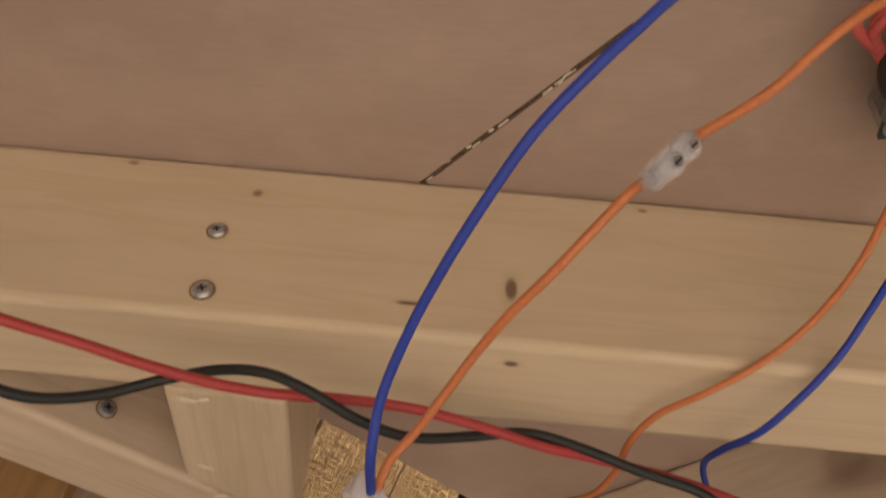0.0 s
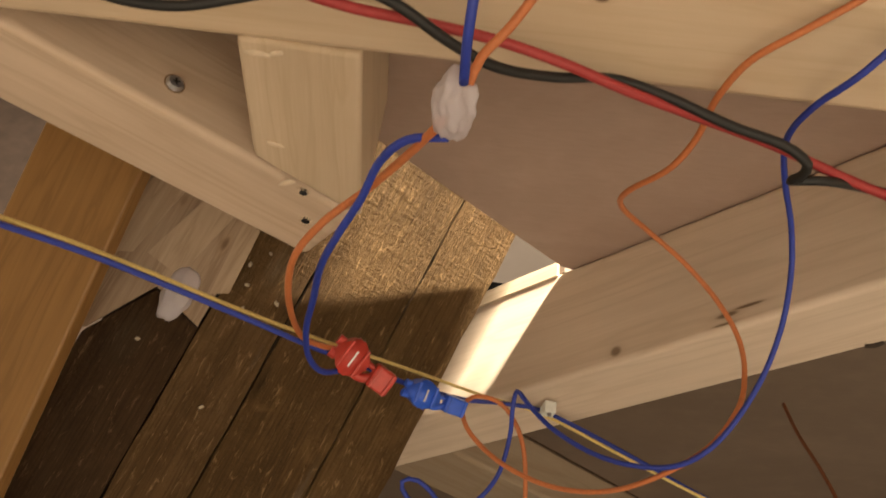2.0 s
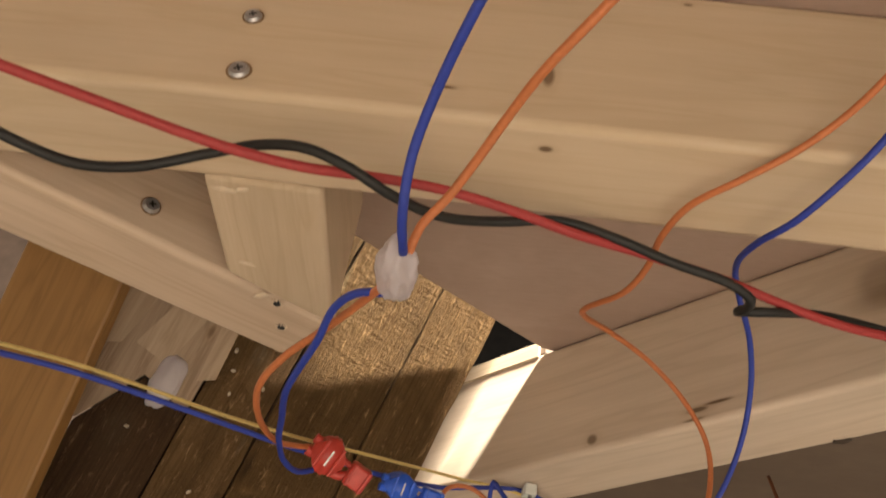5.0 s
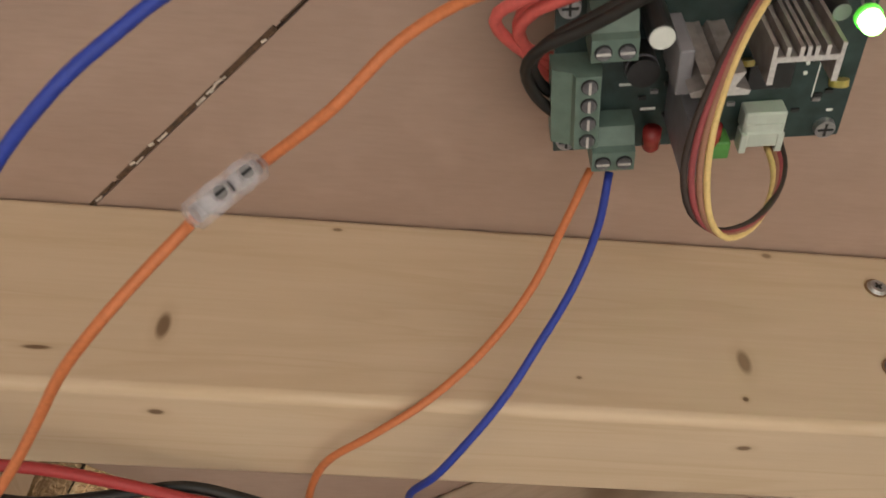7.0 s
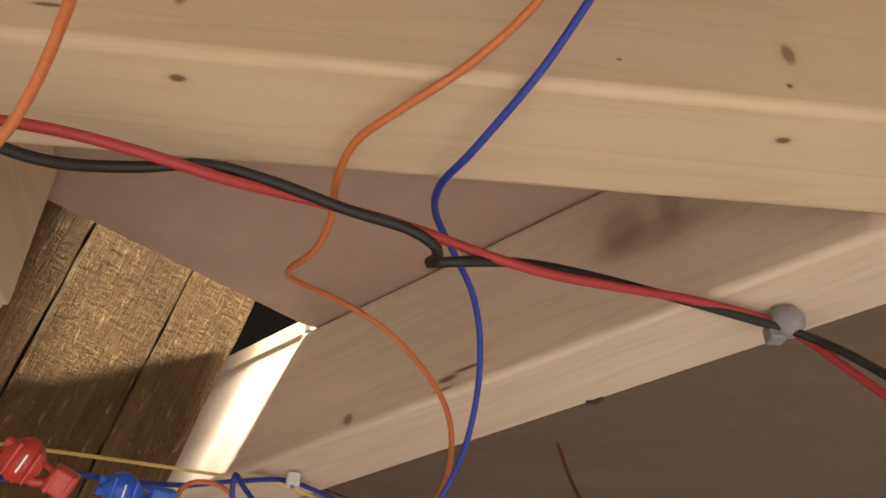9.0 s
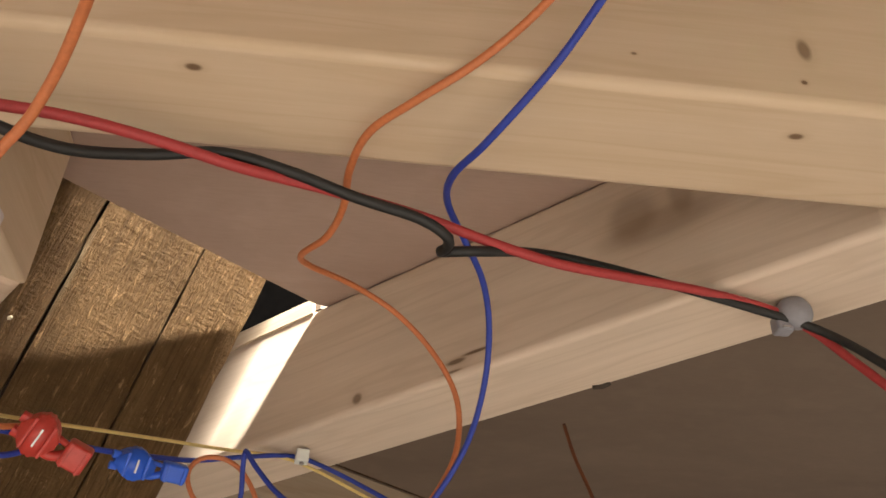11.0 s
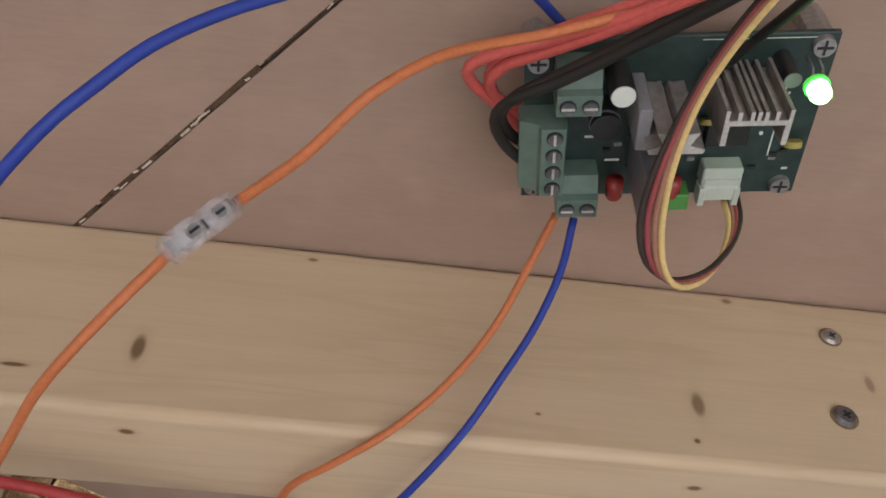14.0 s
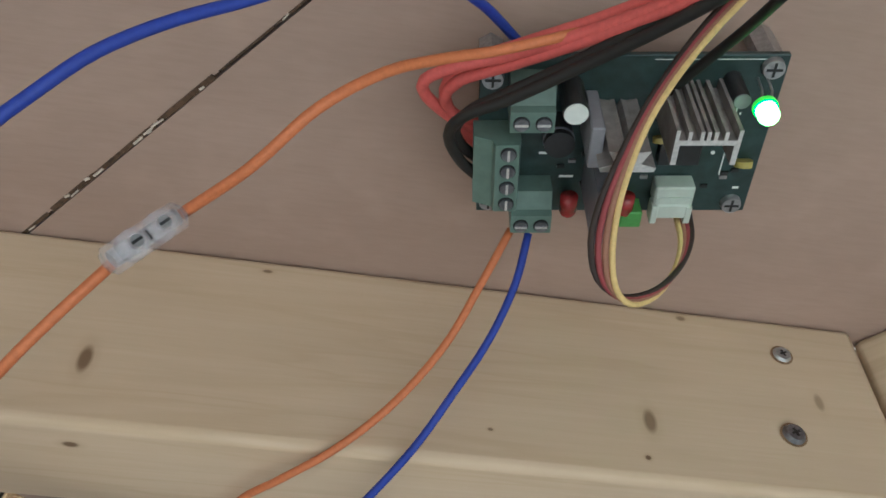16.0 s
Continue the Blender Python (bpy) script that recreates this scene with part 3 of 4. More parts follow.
# ---- screws, clips and splices ----
def screw(place, normal, r, mat, label, domed=0.0014):
    """A countersunk screw with a cross recess; its axis is the face's normal."""
    z = Vector(normal).normalized()
    m = z.to_track_quat("Z", "Y").to_matrix().to_4x4()
    m.translation = Vector(place)
    ob = empty("screw", m, label, "screw", "frame screws")
    bm = cyl(r, domed, Matrix.Translation((0, 0, -0.0002)), 24, r * 0.72)
    part("head", bm, mat, ob)
    bm = bmesh.new()
    for a in (0.4, 0.4 + math.pi / 2):
        b2 = box(-r * 0.38, r * 0.38, -r * 0.10, r * 0.10, domed - 0.0006, domed - 0.0001)
        bmesh.ops.rotate(b2, verts=b2.verts, matrix=Matrix.Rotation(a, 3, "Z"))
        me = bpy.data.meshes.new("tmp")
        b2.to_mesh(me)
        b2.free()
        bm.from_mesh(me)
        bpy.data.meshes.remove(me)
    part("recess", bm, M_blackpl, ob)
    bm = cyl(r * 1.09, 0.00025, None, 24)
    part("sunk_rim", bm, M_rim, ob)
    return ob


M_rim = plain("crushed_wood", (0.24, 0.15, 0.08), 0.8, 0, 0.3, 600, 0.2)
screw((-0.0861, -0.0002, 0.9455), (0, -1, 0), 0.0034, M_steel, "zinc screw sunk in the pale beam")
screw((-0.0882, -0.0002, 0.9688), (0, -1, 0), 0.0030, M_steel, "zinc screw sunk in the pale beam")
screw((0.1981, -0.0002, 0.9855), (0, -1, 0), 0.0032, M_steel, "zinc screw sunk near the beam's end")
screw((0.1931, -0.0002, 0.9563), (0, -1, 0), 0.0036, M_darksteel, "dark screw standing proud near the beam's end", 0.0018)
sb = Vector((-0.1301, 0.0700, 0.9495))
lp = Vector((LP[0], LP[1], 0))
ln = Vector((LQ[1] - LP[1], -(LQ[0] - LP[0]), 0)).normalized()
sb = sb - ln * ((sb - lp).dot(ln)) + ln * 0.0003
screw(sb, ln, 0.0034, M_steel, "grey steel screw in the rail's side", 0.002)


def splice(name, a, b, mat, label, size=1.0, turn=0.0):
    """A scissor-type wire splice: body, folded lid, lid hinge and metal blade; own x from a to b."""
    d = Vector(b) - Vector(a)
    toward = Vector((0.05, -0.86, -0.5))
    x = d.normalized()
    z = (toward - toward.dot(x) * x).normalized()
    m = Matrix((x, z.cross(x), z)).transposed().to_4x4()
    m.translation = Vector(a)
    ob = empty(name, m @ Matrix.Rotation(turn, 4, "X"), label, "wire splice")
    L = d.length
    w = 0.0062 * size
    bm = prism([(L * (0.25 + 0.27 * math.cos(q) * (1 + 0.08 * math.cos(4 * q))), w * math.sin(q) * (1 + 0.08 * math.cos(4 * q))) for q in (2 * math.pi * k / 20 for k in range(20))], -0.0038 * size, 0.0038 * size)
    bmesh.ops.bevel(bm, geom=list(bm.edges), offset=0.0009 * size, segments=2, affect="EDGES")
    part("body", bm, mat, ob, smooth=True)
    arm = smooth_line([(L * 0.36, -w * 0.62, -0.001), (L * 0.52, -w * 0.72, -0.0014), (L * 0.64, -w * 0.45, -0.001), (L * 0.74, -w * 0.1, -0.0005)], 0.001)
    part("hinge", tube(arm, 0.0016 * size, 8), mat, ob, smooth=True)
    arm = smooth_line([(L * 0.40, w * 0.30, -0.002), (L * 0.55, w * 0.18, -0.0022), (L * 0.70, w * 0.15, -0.001)], 0.001)
    part("hinge", tube(arm, 0.0010 * size, 8), mat, ob, smooth=True)
    bm = box(L * 0.64, L, -w * 0.72, w * 0.55, -0.0036 * size, 0.0026 * size, 0.0012, 3)
    lid_ = part("lid", bm, mat, ob, smooth=True)
    for f_ in (0.70, 0.94):
        part("rib", box(L * f_ - 0.0005, L * f_ + 0.0005, -w * 0.7, w * 0.52, 0.0022 * size, 0.0032 * size, 0.0002), mat, lid_)
    for f_ in (0.12, 0.40):
        part("rib", box(L * f_ - 0.0006, L * f_ + 0.0006, -w * 0.8, w * 0.8, 0.0030 * size, 0.0046 * size, 0.0004), mat, ob)
    bm = box(L * 0.25, L * 0.275, -w * 0.45, w * 0.45, 0.003 * size, 0.0043 * size)
    part("blade", bm, M_steel, ob, "thin bright metal blade")
    for s_ in (-0.4, 0.35):
        bm = cyl(0.0017 * size, 0.003, Matrix.Translation((-0.002, w * s_, 0)) @ Matrix.Rotation(math.pi / 2, 4, "Y"), 12)
        part("wire_port", bm, mat, ob)
    return ob


splice("red_splice", (-0.0727, 0.1659, 0.9066), (-0.0501, 0.1771, 0.8982), M_redclip, "red snap splice joining the orange and yellow wires", 1.25)
splice("blue_splice", (-0.0442, 0.1912, 0.9047), (-0.0193, 0.2043, 0.9049), M_blueclip, "blue snap splice on the thin blue wire", 0.95)
splice("blue_splice", (0.1240, 0.2398, 0.8829), (0.1405, 0.2440, 0.8822), M_blueclip, "blue snap splice farther along the thin wires", 0.95)


def blob(name, centre, radii, mat, label, category, seed, lump=0.25, turn=None, fine=4):
    rnd = Vector((seed * 3.1, seed * 1.7, seed))
    bm = bmesh.new()
    bmesh.ops.create_icosphere(bm, subdivisions=fine, radius=1.0)
    for v in bm.verts:
        n1 = noise.noise(v.co * 1.6 + rnd) + 0.5 * noise.noise(v.co * 4.0 + rnd)
        v.co *= 1 + lump * n1
        v.co = Vector((v.co.x * radii[0], v.co.y * radii[1], v.co.z * radii[2]))
    ob = mesh_object(name, bm, mat, True)
    ob.matrix_world = Matrix.Translation(centre) @ (turn or Matrix())
    return tagged(ob, label, category)


# insulated joint of the hanging blue and orange wires
HA, HB = Vector((-0.0322, 0.0007, 0.8929)), Vector((-0.0328, 0.0126, 0.8862))
hq = (HA - HB).to_track_quat("Z", "Y").to_matrix().to_4x4()
blob("glue_joint", (HA + HB) / 2, (0.0050, 0.0050, (HA - HB).length * 0.58), M_glue, "cloudy hot glue lump over a hanging wire joint", "glue", 2.0, 0.26, hq)
blob("glue_dab", panel.matrix_world @ Vector((-0.0905, -0.1020, FRONT * 0.0040)), (0.0140, 0.0072, 0.0034), M_glue, "whitish dab of glue on the dark board", "glue", 5.0, 0.16, panel.matrix_world.to_3x3().to_4x4())

# specks of glue spattered on the boards
M_speck = plain("glue_speck", (0.58, 0.48, 0.34), 0.3, 0, 0.1, 500, 0.1)
for k, (v_, u_, r_) in enumerate(((-0.0538, -0.0836, 0.0008), (-0.0522, -0.0736, 0.0010), (-0.0617, -0.0797, 0.0013), (-0.0517, -0.0622, 0.0012), (-0.0712, -0.0762, 0.0012), (-0.0724, -0.0591, 0.0014), (-0.0822, -0.0722, 0.0011), (-0.1330, -0.0660, 0.0012), (-0.1180, -0.1080, 0.0012))):
    spot = blob("glue_speck", panel.matrix_world @ Vector((v_, u_, FRONT * 0.0003)), (1.2 * r_, 0.75 * r_, 0.75 * r_), M_speck, "small pale speck of glue on the sawn boards", "glue", 11.0 + k, 0.4, Matrix.Rotation(0.8 * k, 4, "Y"), 2)
    tagged(spot, group="glue specks")

# clear strip connector in the orange wire
TA, TB = Vector((0.0211, -0.0689, 0.9272)), Vector((0.0313, -0.0706, 0.9410))
tx = (TB - TA).normalized()
tw = Vector((0.10, -0.68, -0.72))
tz = (tw - tw.dot(tx) * tx).normalized()
tm = Matrix((tx, tz.cross(tx), tz)).transposed().to_4x4()
tm.translation = TA
strip = empty("strip_connector", tm, "clear plastic strip connector with two brass screws", "connector")
TL = (TB - TA).length
bm = cyl(0.0029, TL, Matrix.Rotation(math.pi / 2, 4, "Y"), 24)
bmesh.ops.bevel(bm, geom=[e for e in bm.edges if e.calc_face_angle(0) > 1.0], offset=0.0008, segments=2, affect="EDGES")
part("sleeve", bm, M_clear, strip, smooth=True)
for k in (0.30, 0.66):
    bm = cyl(0.0031, 0.0046, Matrix.Translation((TL * k, 0, 0.0006)), 22, 0.0026)
    bmesh.ops.bevel(bm, geom=[e for e in bm.edges if e.calc_face_angle(0) > 1.0], offset=0.0006, segments=2, affect="EDGES")
    part("tower", bm, M_clear, strip, smooth=True)
    head = part("screw_head", cyl(0.0014, 0.0012, Matrix.Translation((TL * k, 0, 0.0043)), 16, 0.0012), M_steel, strip)
    part("slot", box(TL * k - 0.0011, TL * k + 0.0011, -0.00028, 0.00028, 0.0053, 0.0057), M_blackpl, head)
part("slit", box(TL * 0.465, TL * 0.495, -0.0012, 0.0008, 0.0030, 0.0034), M_blackpl, strip)
part("brass_tube", cyl(0.0017, TL * 0.86, Matrix.Translation((TL * 0.07, 0, 0)) @ Matrix.Rotation(math.pi / 2, 4, "Y"), 14), M_steel, strip)


def cable_clip(place, along, mat, label, r=0.0042, seed=0):
    """A nailed cable clip: a saddle with a foot and a pin."""
    x = Vector(along).normalized()
    zz_ = Vector((0, 0, -1))
    y = zz_.cross(x)
    m = Matrix((x, y, zz_)).transposed().to_4x4()
    m.translation = Vector(place)
    ob = empty("cable_clip", m, label, "clip")
    arc = [(math.cos(a) * r, math.sin(a) * r) for a in (math.pi * k / 12 for k in range(13))]
    inner = [(c * 0.62, s_ * 0.62) for c, s_ in arc]
    prof = arc + [(-r, -0.003), (-r * 0.62, -0.003)] + inner[::-1] + [(r * 0.62, -0.003), (r, -0.003)]
    bm = prism(prof, -0.003, 0.003)
    bmesh.ops.rotate(bm, verts=bm.verts, matrix=Matrix(((0, 0, 1), (1, 0, 0), (0, 1, 0))))
    part("saddle", bm, mat, ob)
    part("foot", box(-0.003, 0.003, r, r + 0.004, -0.003, 0.003, 0.0006), mat, ob)
    part("pin", cyl(0.0011, 0.0015, Matrix.Translation((0, r + 0.002, 0.0028)), 12), M_steel, ob, "small steel nail head")
    return ob


cable_clip((0.0222, 0.2550, 0.9325), (0.75, 0.1, 0), M_white, "small white cable clip nailed under the rib", 0.0026)
grip = empty("cable_clip", Matrix.Translation((0.1857, 0.0880, 0.9323)), "grey round cable clip holding red and black wires", "clip")
bm = bmesh.new()
bmesh.ops.create_icosphere(bm, subdivisions=3, radius=1.0)
for v in bm.verts:
    v.co = Vector((0.0060 * v.co.x, 0.0052 * v.co.y, 0.0058 * v.co.z)) * (1 + 0.10 * noise.noise(1.7 * v.co))
part("collar", bm, M_grey, grip, smooth=True)
tab = part("tab", box(-0.0072, -0.0016, -0.0012, 0.0042, -0.0070, -0.0012, 0.0008), M_grey, grip)
part("staple", box(-0.0056, -0.0034, -0.0016, -0.0010, -0.0062, -0.0056), M_steel, tab, "bright steel staple end")


# dried glue smears and torn wood round the holes under the noggin
M_smear = plain("dried_glue", (0.66, 0.54, 0.40), 0.35, 0, 0.12, 500, 0.2)
for k, (place, radii, turn) in enumerate((((-0.0955, 0.0830, 0.9366), (0.0030, 0.0008, 0.0005), 0.3), ((-0.0935, 0.1030, 0.9366), (0.0032, 0.0013, 0.0005), -0.5), ((-0.0960, 0.0425, 0.9366), (0.0040, 0.0010, 0.0005), 0.1), ((-0.0900, 0.0415, 0.9366), (0.0022, 0.0009, 0.0005), -0.2))):
    blob("glue_smear", place, radii, M_smear, "thin dried glue smear under the noggin", "glue", 3.0 + k, 0.3, Matrix.Rotation(turn, 4, "Z"))
for place, r_ in (((-0.0880, 0.1072, 0.9366), 0.0015), ((-0.0888, 0.1245, 0.9366), 0.0016)):
    hole = empty("bored_hole", Matrix.Translation(place), "small bored hole with torn edges in the noggin", "hole")
    part("bore", cyl(r_, 0.0008, Matrix.Translation((0, 0, -0.0006)), 18), M_blackpl, hole)
    bm = bmesh.new()
    for q in range(9):
        b2 = box(r_ * 0.9, r_ * random.uniform(1.2, 1.7), -0.0003, 0.0003, -0.0006, 0.0002, 0.0)
        bmesh.ops.rotate(b2, verts=b2.verts, matrix=Matrix.Rotation(q * 0.7 + random.uniform(-0.2, 0.2), 3, "Z"))
        me = bpy.data.meshes.new("tmp")
        b2.to_mesh(me)
        b2.free()
        bm.from_mesh(me)
        bpy.data.meshes.remove(me)
    part("torn_rim", bm, M_smear, hole, "pale splintered rim")

# ---- wires ----
wire("blue_wire", [(0.0962, -0.0871, 0.9945), (0.0842, -0.1010, 0.9844), (0.0712, -0.1119, 0.9743), (0.0543, -0.1125, 0.9636), (0.0403, -0.1087, 0.9546), (0.0298, -0.1082, 0.9469), (0.0198, -0.1060, 0.9382), (0.0127, -0.1015, 0.9310), (0.0063, -0.0979, 0.9245), (-0.0044, -0.0860, 0.9189), (-0.0115, -0.0729, 0.9130), (-0.0188, -0.0581, 0.9081), (-0.0248, -0.0420, 0.9041), (-0.0303, -0.0259, 0.8981), (-0.0307, -0.0174, 0.8872), (-0.0308, -0.0006, 0.8897)], 0.00115, M_blue, "blue insulated wire arching down to the glue joint", "loose wires")
wire("orange_wire", [(-0.0297, 0.0011, 0.8909), (-0.0284, -0.0023, 0.8972), (-0.0220, -0.0059, 0.9026), (-0.0161, -0.0145, 0.9085), (-0.0099, -0.0259, 0.9129), (-0.0038, -0.0391, 0.9143), (0.0042, -0.0502, 0.9168), (0.0122, -0.0577, 0.9240), (0.0206, -0.0634, 0.9332)] + [tuple(TA + 0.003 * tx)], 0.00115, M_orange, "orange insulated wire from glue joint to strip connector", "loose wires")
wire("orange_wire", [(0.0313, -0.0702, 0.9412), (0.0446, -0.0832, 0.9411), (0.0545, -0.0948, 0.9483), (0.0664, -0.0977, 0.9584), (0.0775, -0.0960, 0.9679), (0.0880, -0.0957, 0.9734), (0.1080, -0.1005, 0.9800), (0.1195, -0.1135, 0.9715), (0.1268, -0.1262, 0.9625), (0.1330, -0.1360, 0.9570)], 0.00115, M_orange, "orange insulated wire from the strip connector upward", "loose wires")
wire("orange_wire", [(0.1042, -0.0401, 0.9823), (0.0978, -0.0308, 0.9704), (0.0913, -0.0205, 0.9578), (0.0798, -0.0108, 0.9452), (0.0670, -0.0018, 0.9363), (0.0538, 0.0074, 0.9318), (0.0424, 0.0192, 0.9322), (0.0385, 0.0354, 0.9323), (0.0386, 0.0504, 0.9310), (0.0349, 0.0637, 0.9294), (0.0227, 0.0873, 0.9374), (0.0244, 0.1013, 0.9440), (0.0405, 0.1238, 0.9519), (0.0579, 0.1364, 0.9491), (0.0729, 0.1428, 0.9368), (0.0830, 0.1479, 0.9231), (0.0846, 0.1514, 0.9080), (0.0808, 0.1510, 0.8936), (0.0721, 0.1637, 0.8803), (0.0446, 0.1880, 0.8699), (0.0228, 0.1996, 0.8719), (-0.0009, 0.2089, 0.8825), (-0.0171, 0.2124, 0.8973), (-0.0217, 0.2107, 0.9076), (-0.0173, 0.2102, 0.9149), (-0.0070, 0.2143, 0.9167), (0.0014, 0.2167, 0.9124), (0.0096, 0.2226, 0.9000), (0.0121, 0.2304, 0.8824), (0.0127, 0.2388, 0.8604)], 0.00105, M_orange, "long orange wire hanging from the control board", "loose wires")
wire("blue_wire", [(0.1089, -0.0399, 0.9819), (0.1075, -0.0314, 0.9719), (0.1019, -0.0224, 0.9594), (0.0934, -0.0140, 0.9476), (0.0857, -0.0047, 0.9364), (0.0705, 0.0159, 0.9255), (0.0650, 0.0329, 0.9316), (0.0658, 0.0545, 0.9400), (0.0746, 0.0762, 0.9427), (0.0850, 0.0966, 0.9401), (0.0890, 0.1103, 0.9297), (0.0892, 0.1260, 0.9139), (0.0865, 0.1448, 0.9008), (0.0737, 0.1569, 0.8811), (0.0635, 0.1696, 0.8762), (0.0480, 0.1803, 0.8787), (0.0336, 0.1894, 0.8853), (0.0176, 0.1958, 0.8964), (0.0064, 0.2009, 0.9096), (0.0019, 0.2023, 0.9187), (0.0014, 0.2098, 0.9110), (0.0025, 0.2156, 0.9004), (-0.0007, 0.2223, 0.8818), (-0.0114, 0.2239, 0.8682), (-0.0276, 0.2238, 0.8634), (-0.0404, 0.2218, 0.8681), (-0.0440, 0.2191, 0.8753), (-0.0359, 0.2186, 0.8775), (-0.0238, 0.2222, 0.8693), (-0.0193, 0.2282, 0.8512)], 0.00105, M_blue, "long blue wire hanging from the control board", "loose wires")
wire("red_wire", [(-0.1396, -0.0285, 0.9130), (-0.1188, -0.0160, 0.9158), (-0.1066, -0.0102, 0.9166), (-0.0915, -0.0055, 0.9152), (-0.0756, -0.0003, 0.9151), (-0.0619, 0.0054, 0.9173), (-0.0443, 0.0103, 0.9215), (-0.0254, 0.0158, 0.9247), (-0.0058, 0.0207, 0.9240), (0.0126, 0.0276, 0.9228), (0.0327, 0.0365, 0.9263), (0.0587, 0.0441, 0.9263), (0.0809, 0.0516, 0.9234), (0.0987, 0.0581, 0.9233), (0.1183, 0.0643, 0.9253), (0.1522, 0.0797, 0.9329), (0.1806, 0.0895, 0.9340), (0.1910, 0.0894, 0.9279), (0.1989, 0.0851, 0.9153), (0.2074, 0.0798, 0.9020), (0.2193, 0.0691, 0.8773)], 0.0015, M_red, "thick red supply wire sagging under the beam", "supply wires")
wire("black_wire", [(-0.1431, -0.0155, 0.9060), (-0.1294, -0.0064, 0.9048), (-0.1188, 0.0020, 0.9063), (-0.1062, 0.0087, 0.9134), (-0.0901, 0.0091, 0.9220), (-0.0743, 0.0039, 0.9234), (-0.0612, -0.0003, 0.9205), (-0.0491, 0.0016, 0.9165), (-0.0372, 0.0091, 0.9136), (-0.0246, 0.0183, 0.9155), (-0.0083, 0.0265, 0.9232), (0.0082, 0.0266, 0.9283), (0.0245, 0.0301, 0.9258), (0.0420, 0.0361, 0.9230), (0.0600, 0.0377, 0.9205), (0.0673, 0.0414, 0.9172), (0.0672, 0.0483, 0.9184), (0.0625, 0.0537, 0.9207), (0.0734, 0.0464, 0.9174), (0.0939, 0.0616, 0.9297), (0.1112, 0.0654, 0.9298), (0.1432, 0.0779, 0.9322), (0.1785, 0.0887, 0.9315), (0.1906, 0.0864, 0.9267), (0.1988, 0.0801, 0.9168), (0.2058, 0.0747, 0.9061), (0.2180, 0.0625, 0.8854)], 0.0015, M_black, "thick black supply wire twisted along the red", "supply wires")
wire("yellow_wire", [(-0.1865, 0.0740, 0.8913), (-0.1775, 0.0929, 0.8995), (-0.1583, 0.1118, 0.9045), (-0.1348, 0.1294, 0.9062), (-0.1086, 0.1468, 0.9064), (-0.0810, 0.1702, 0.9106), (-0.0564, 0.1927, 0.9169), (-0.0306, 0.2200, 0.9242), (-0.0110, 0.2400, 0.9289), (0.0114, 0.2611, 0.9359), (0.0242, 0.2586, 0.9314), (0.0574, 0.2520, 0.9138), (0.0882, 0.2463, 0.8978), (0.1250, 0.2402, 0.8824)], 0.00075, M_yellow, "thin yellow wire running past the splices", "thin wires")
wire("blue_wire", [(-0.1864, 0.0679, 0.8857), (-0.1757, 0.0878, 0.8937), (-0.1550, 0.1075, 0.8995), (-0.1295, 0.1269, 0.9010), (-0.1015, 0.1461, 0.9018), (-0.0803, 0.1651, 0.9035), (-0.0678, 0.1749, 0.9060), (-0.0523, 0.1887, 0.9069), (-0.0369, 0.2052, 0.9117), (-0.0200, 0.2188, 0.9151), (-0.0015, 0.2392, 0.9266), (0.0187, 0.2653, 0.9385), (0.0325, 0.2649, 0.9334), (0.0647, 0.2595, 0.9172), (0.0944, 0.2556, 0.9005), (0.1258, 0.2420, 0.8822)], 0.0011, M_blue, "thin blue wire running through the splices", "thin wires")
wire("orange_wire", [(-0.0341, 0.0101, 0.8884), (-0.0428, 0.0285, 0.8930), (-0.0543, 0.0471, 0.8940), (-0.0685, 0.0598, 0.8900), (-0.0783, 0.0745, 0.8863), (-0.0828, 0.1045, 0.8885), (-0.0849, 0.1462, 0.8973), (-0.0791, 0.1621, 0.9039), (-0.0718, 0.1709, 0.9083)], 0.00115, M_orange, "short orange wire looping from glue joint to red splice", "loose wires")
wire("blue_wire", [(-0.0336, 0.0189, 0.8905), (-0.0442, 0.0214, 0.8918), (-0.0513, 0.0313, 0.8922), (-0.0556, 0.0469, 0.8896), (-0.0629, 0.0599, 0.8859), (-0.0693, 0.0764, 0.8865), (-0.0734, 0.1020, 0.8888), (-0.0800, 0.1281, 0.8926), (-0.0812, 0.1515, 0.8925), (-0.0775, 0.1660, 0.8934), (-0.0696, 0.1751, 0.9014)], 0.00115, M_blue, "short blue wire looping from glue joint to red splice", "loose wires")
wire("red_wire", [(0.0929, -0.0624, 0.9894), (0.0839, -0.0676, 0.9883), (0.0755, -0.0741, 0.9874), (0.0744, -0.0793, 0.9850), (0.0810, -0.0844, 0.9840), (0.0924, -0.0905, 0.9814), (0.1070, -0.1026, 0.9755), (0.1183, -0.1161, 0.9669), (0.1250, -0.1283, 0.9579), (0.1309, -0.1376, 0.9528)], 0.00145, M_redb, "red wire bundled into the board's terminals", "board wires")
wire("red_wire", [(0.0924, -0.0649, 0.9913), (0.0838, -0.0681, 0.9887), (0.0802, -0.0737, 0.9868), (0.0817, -0.0805, 0.9851), (0.0930, -0.0877, 0.9820), (0.1072, -0.1014, 0.9748), (0.1185, -0.1150, 0.9663), (0.1252, -0.1274, 0.9574), (0.1311, -0.1368, 0.9524)], 0.00145, M_redb, "red wire bundled into the board's terminals", "board wires")
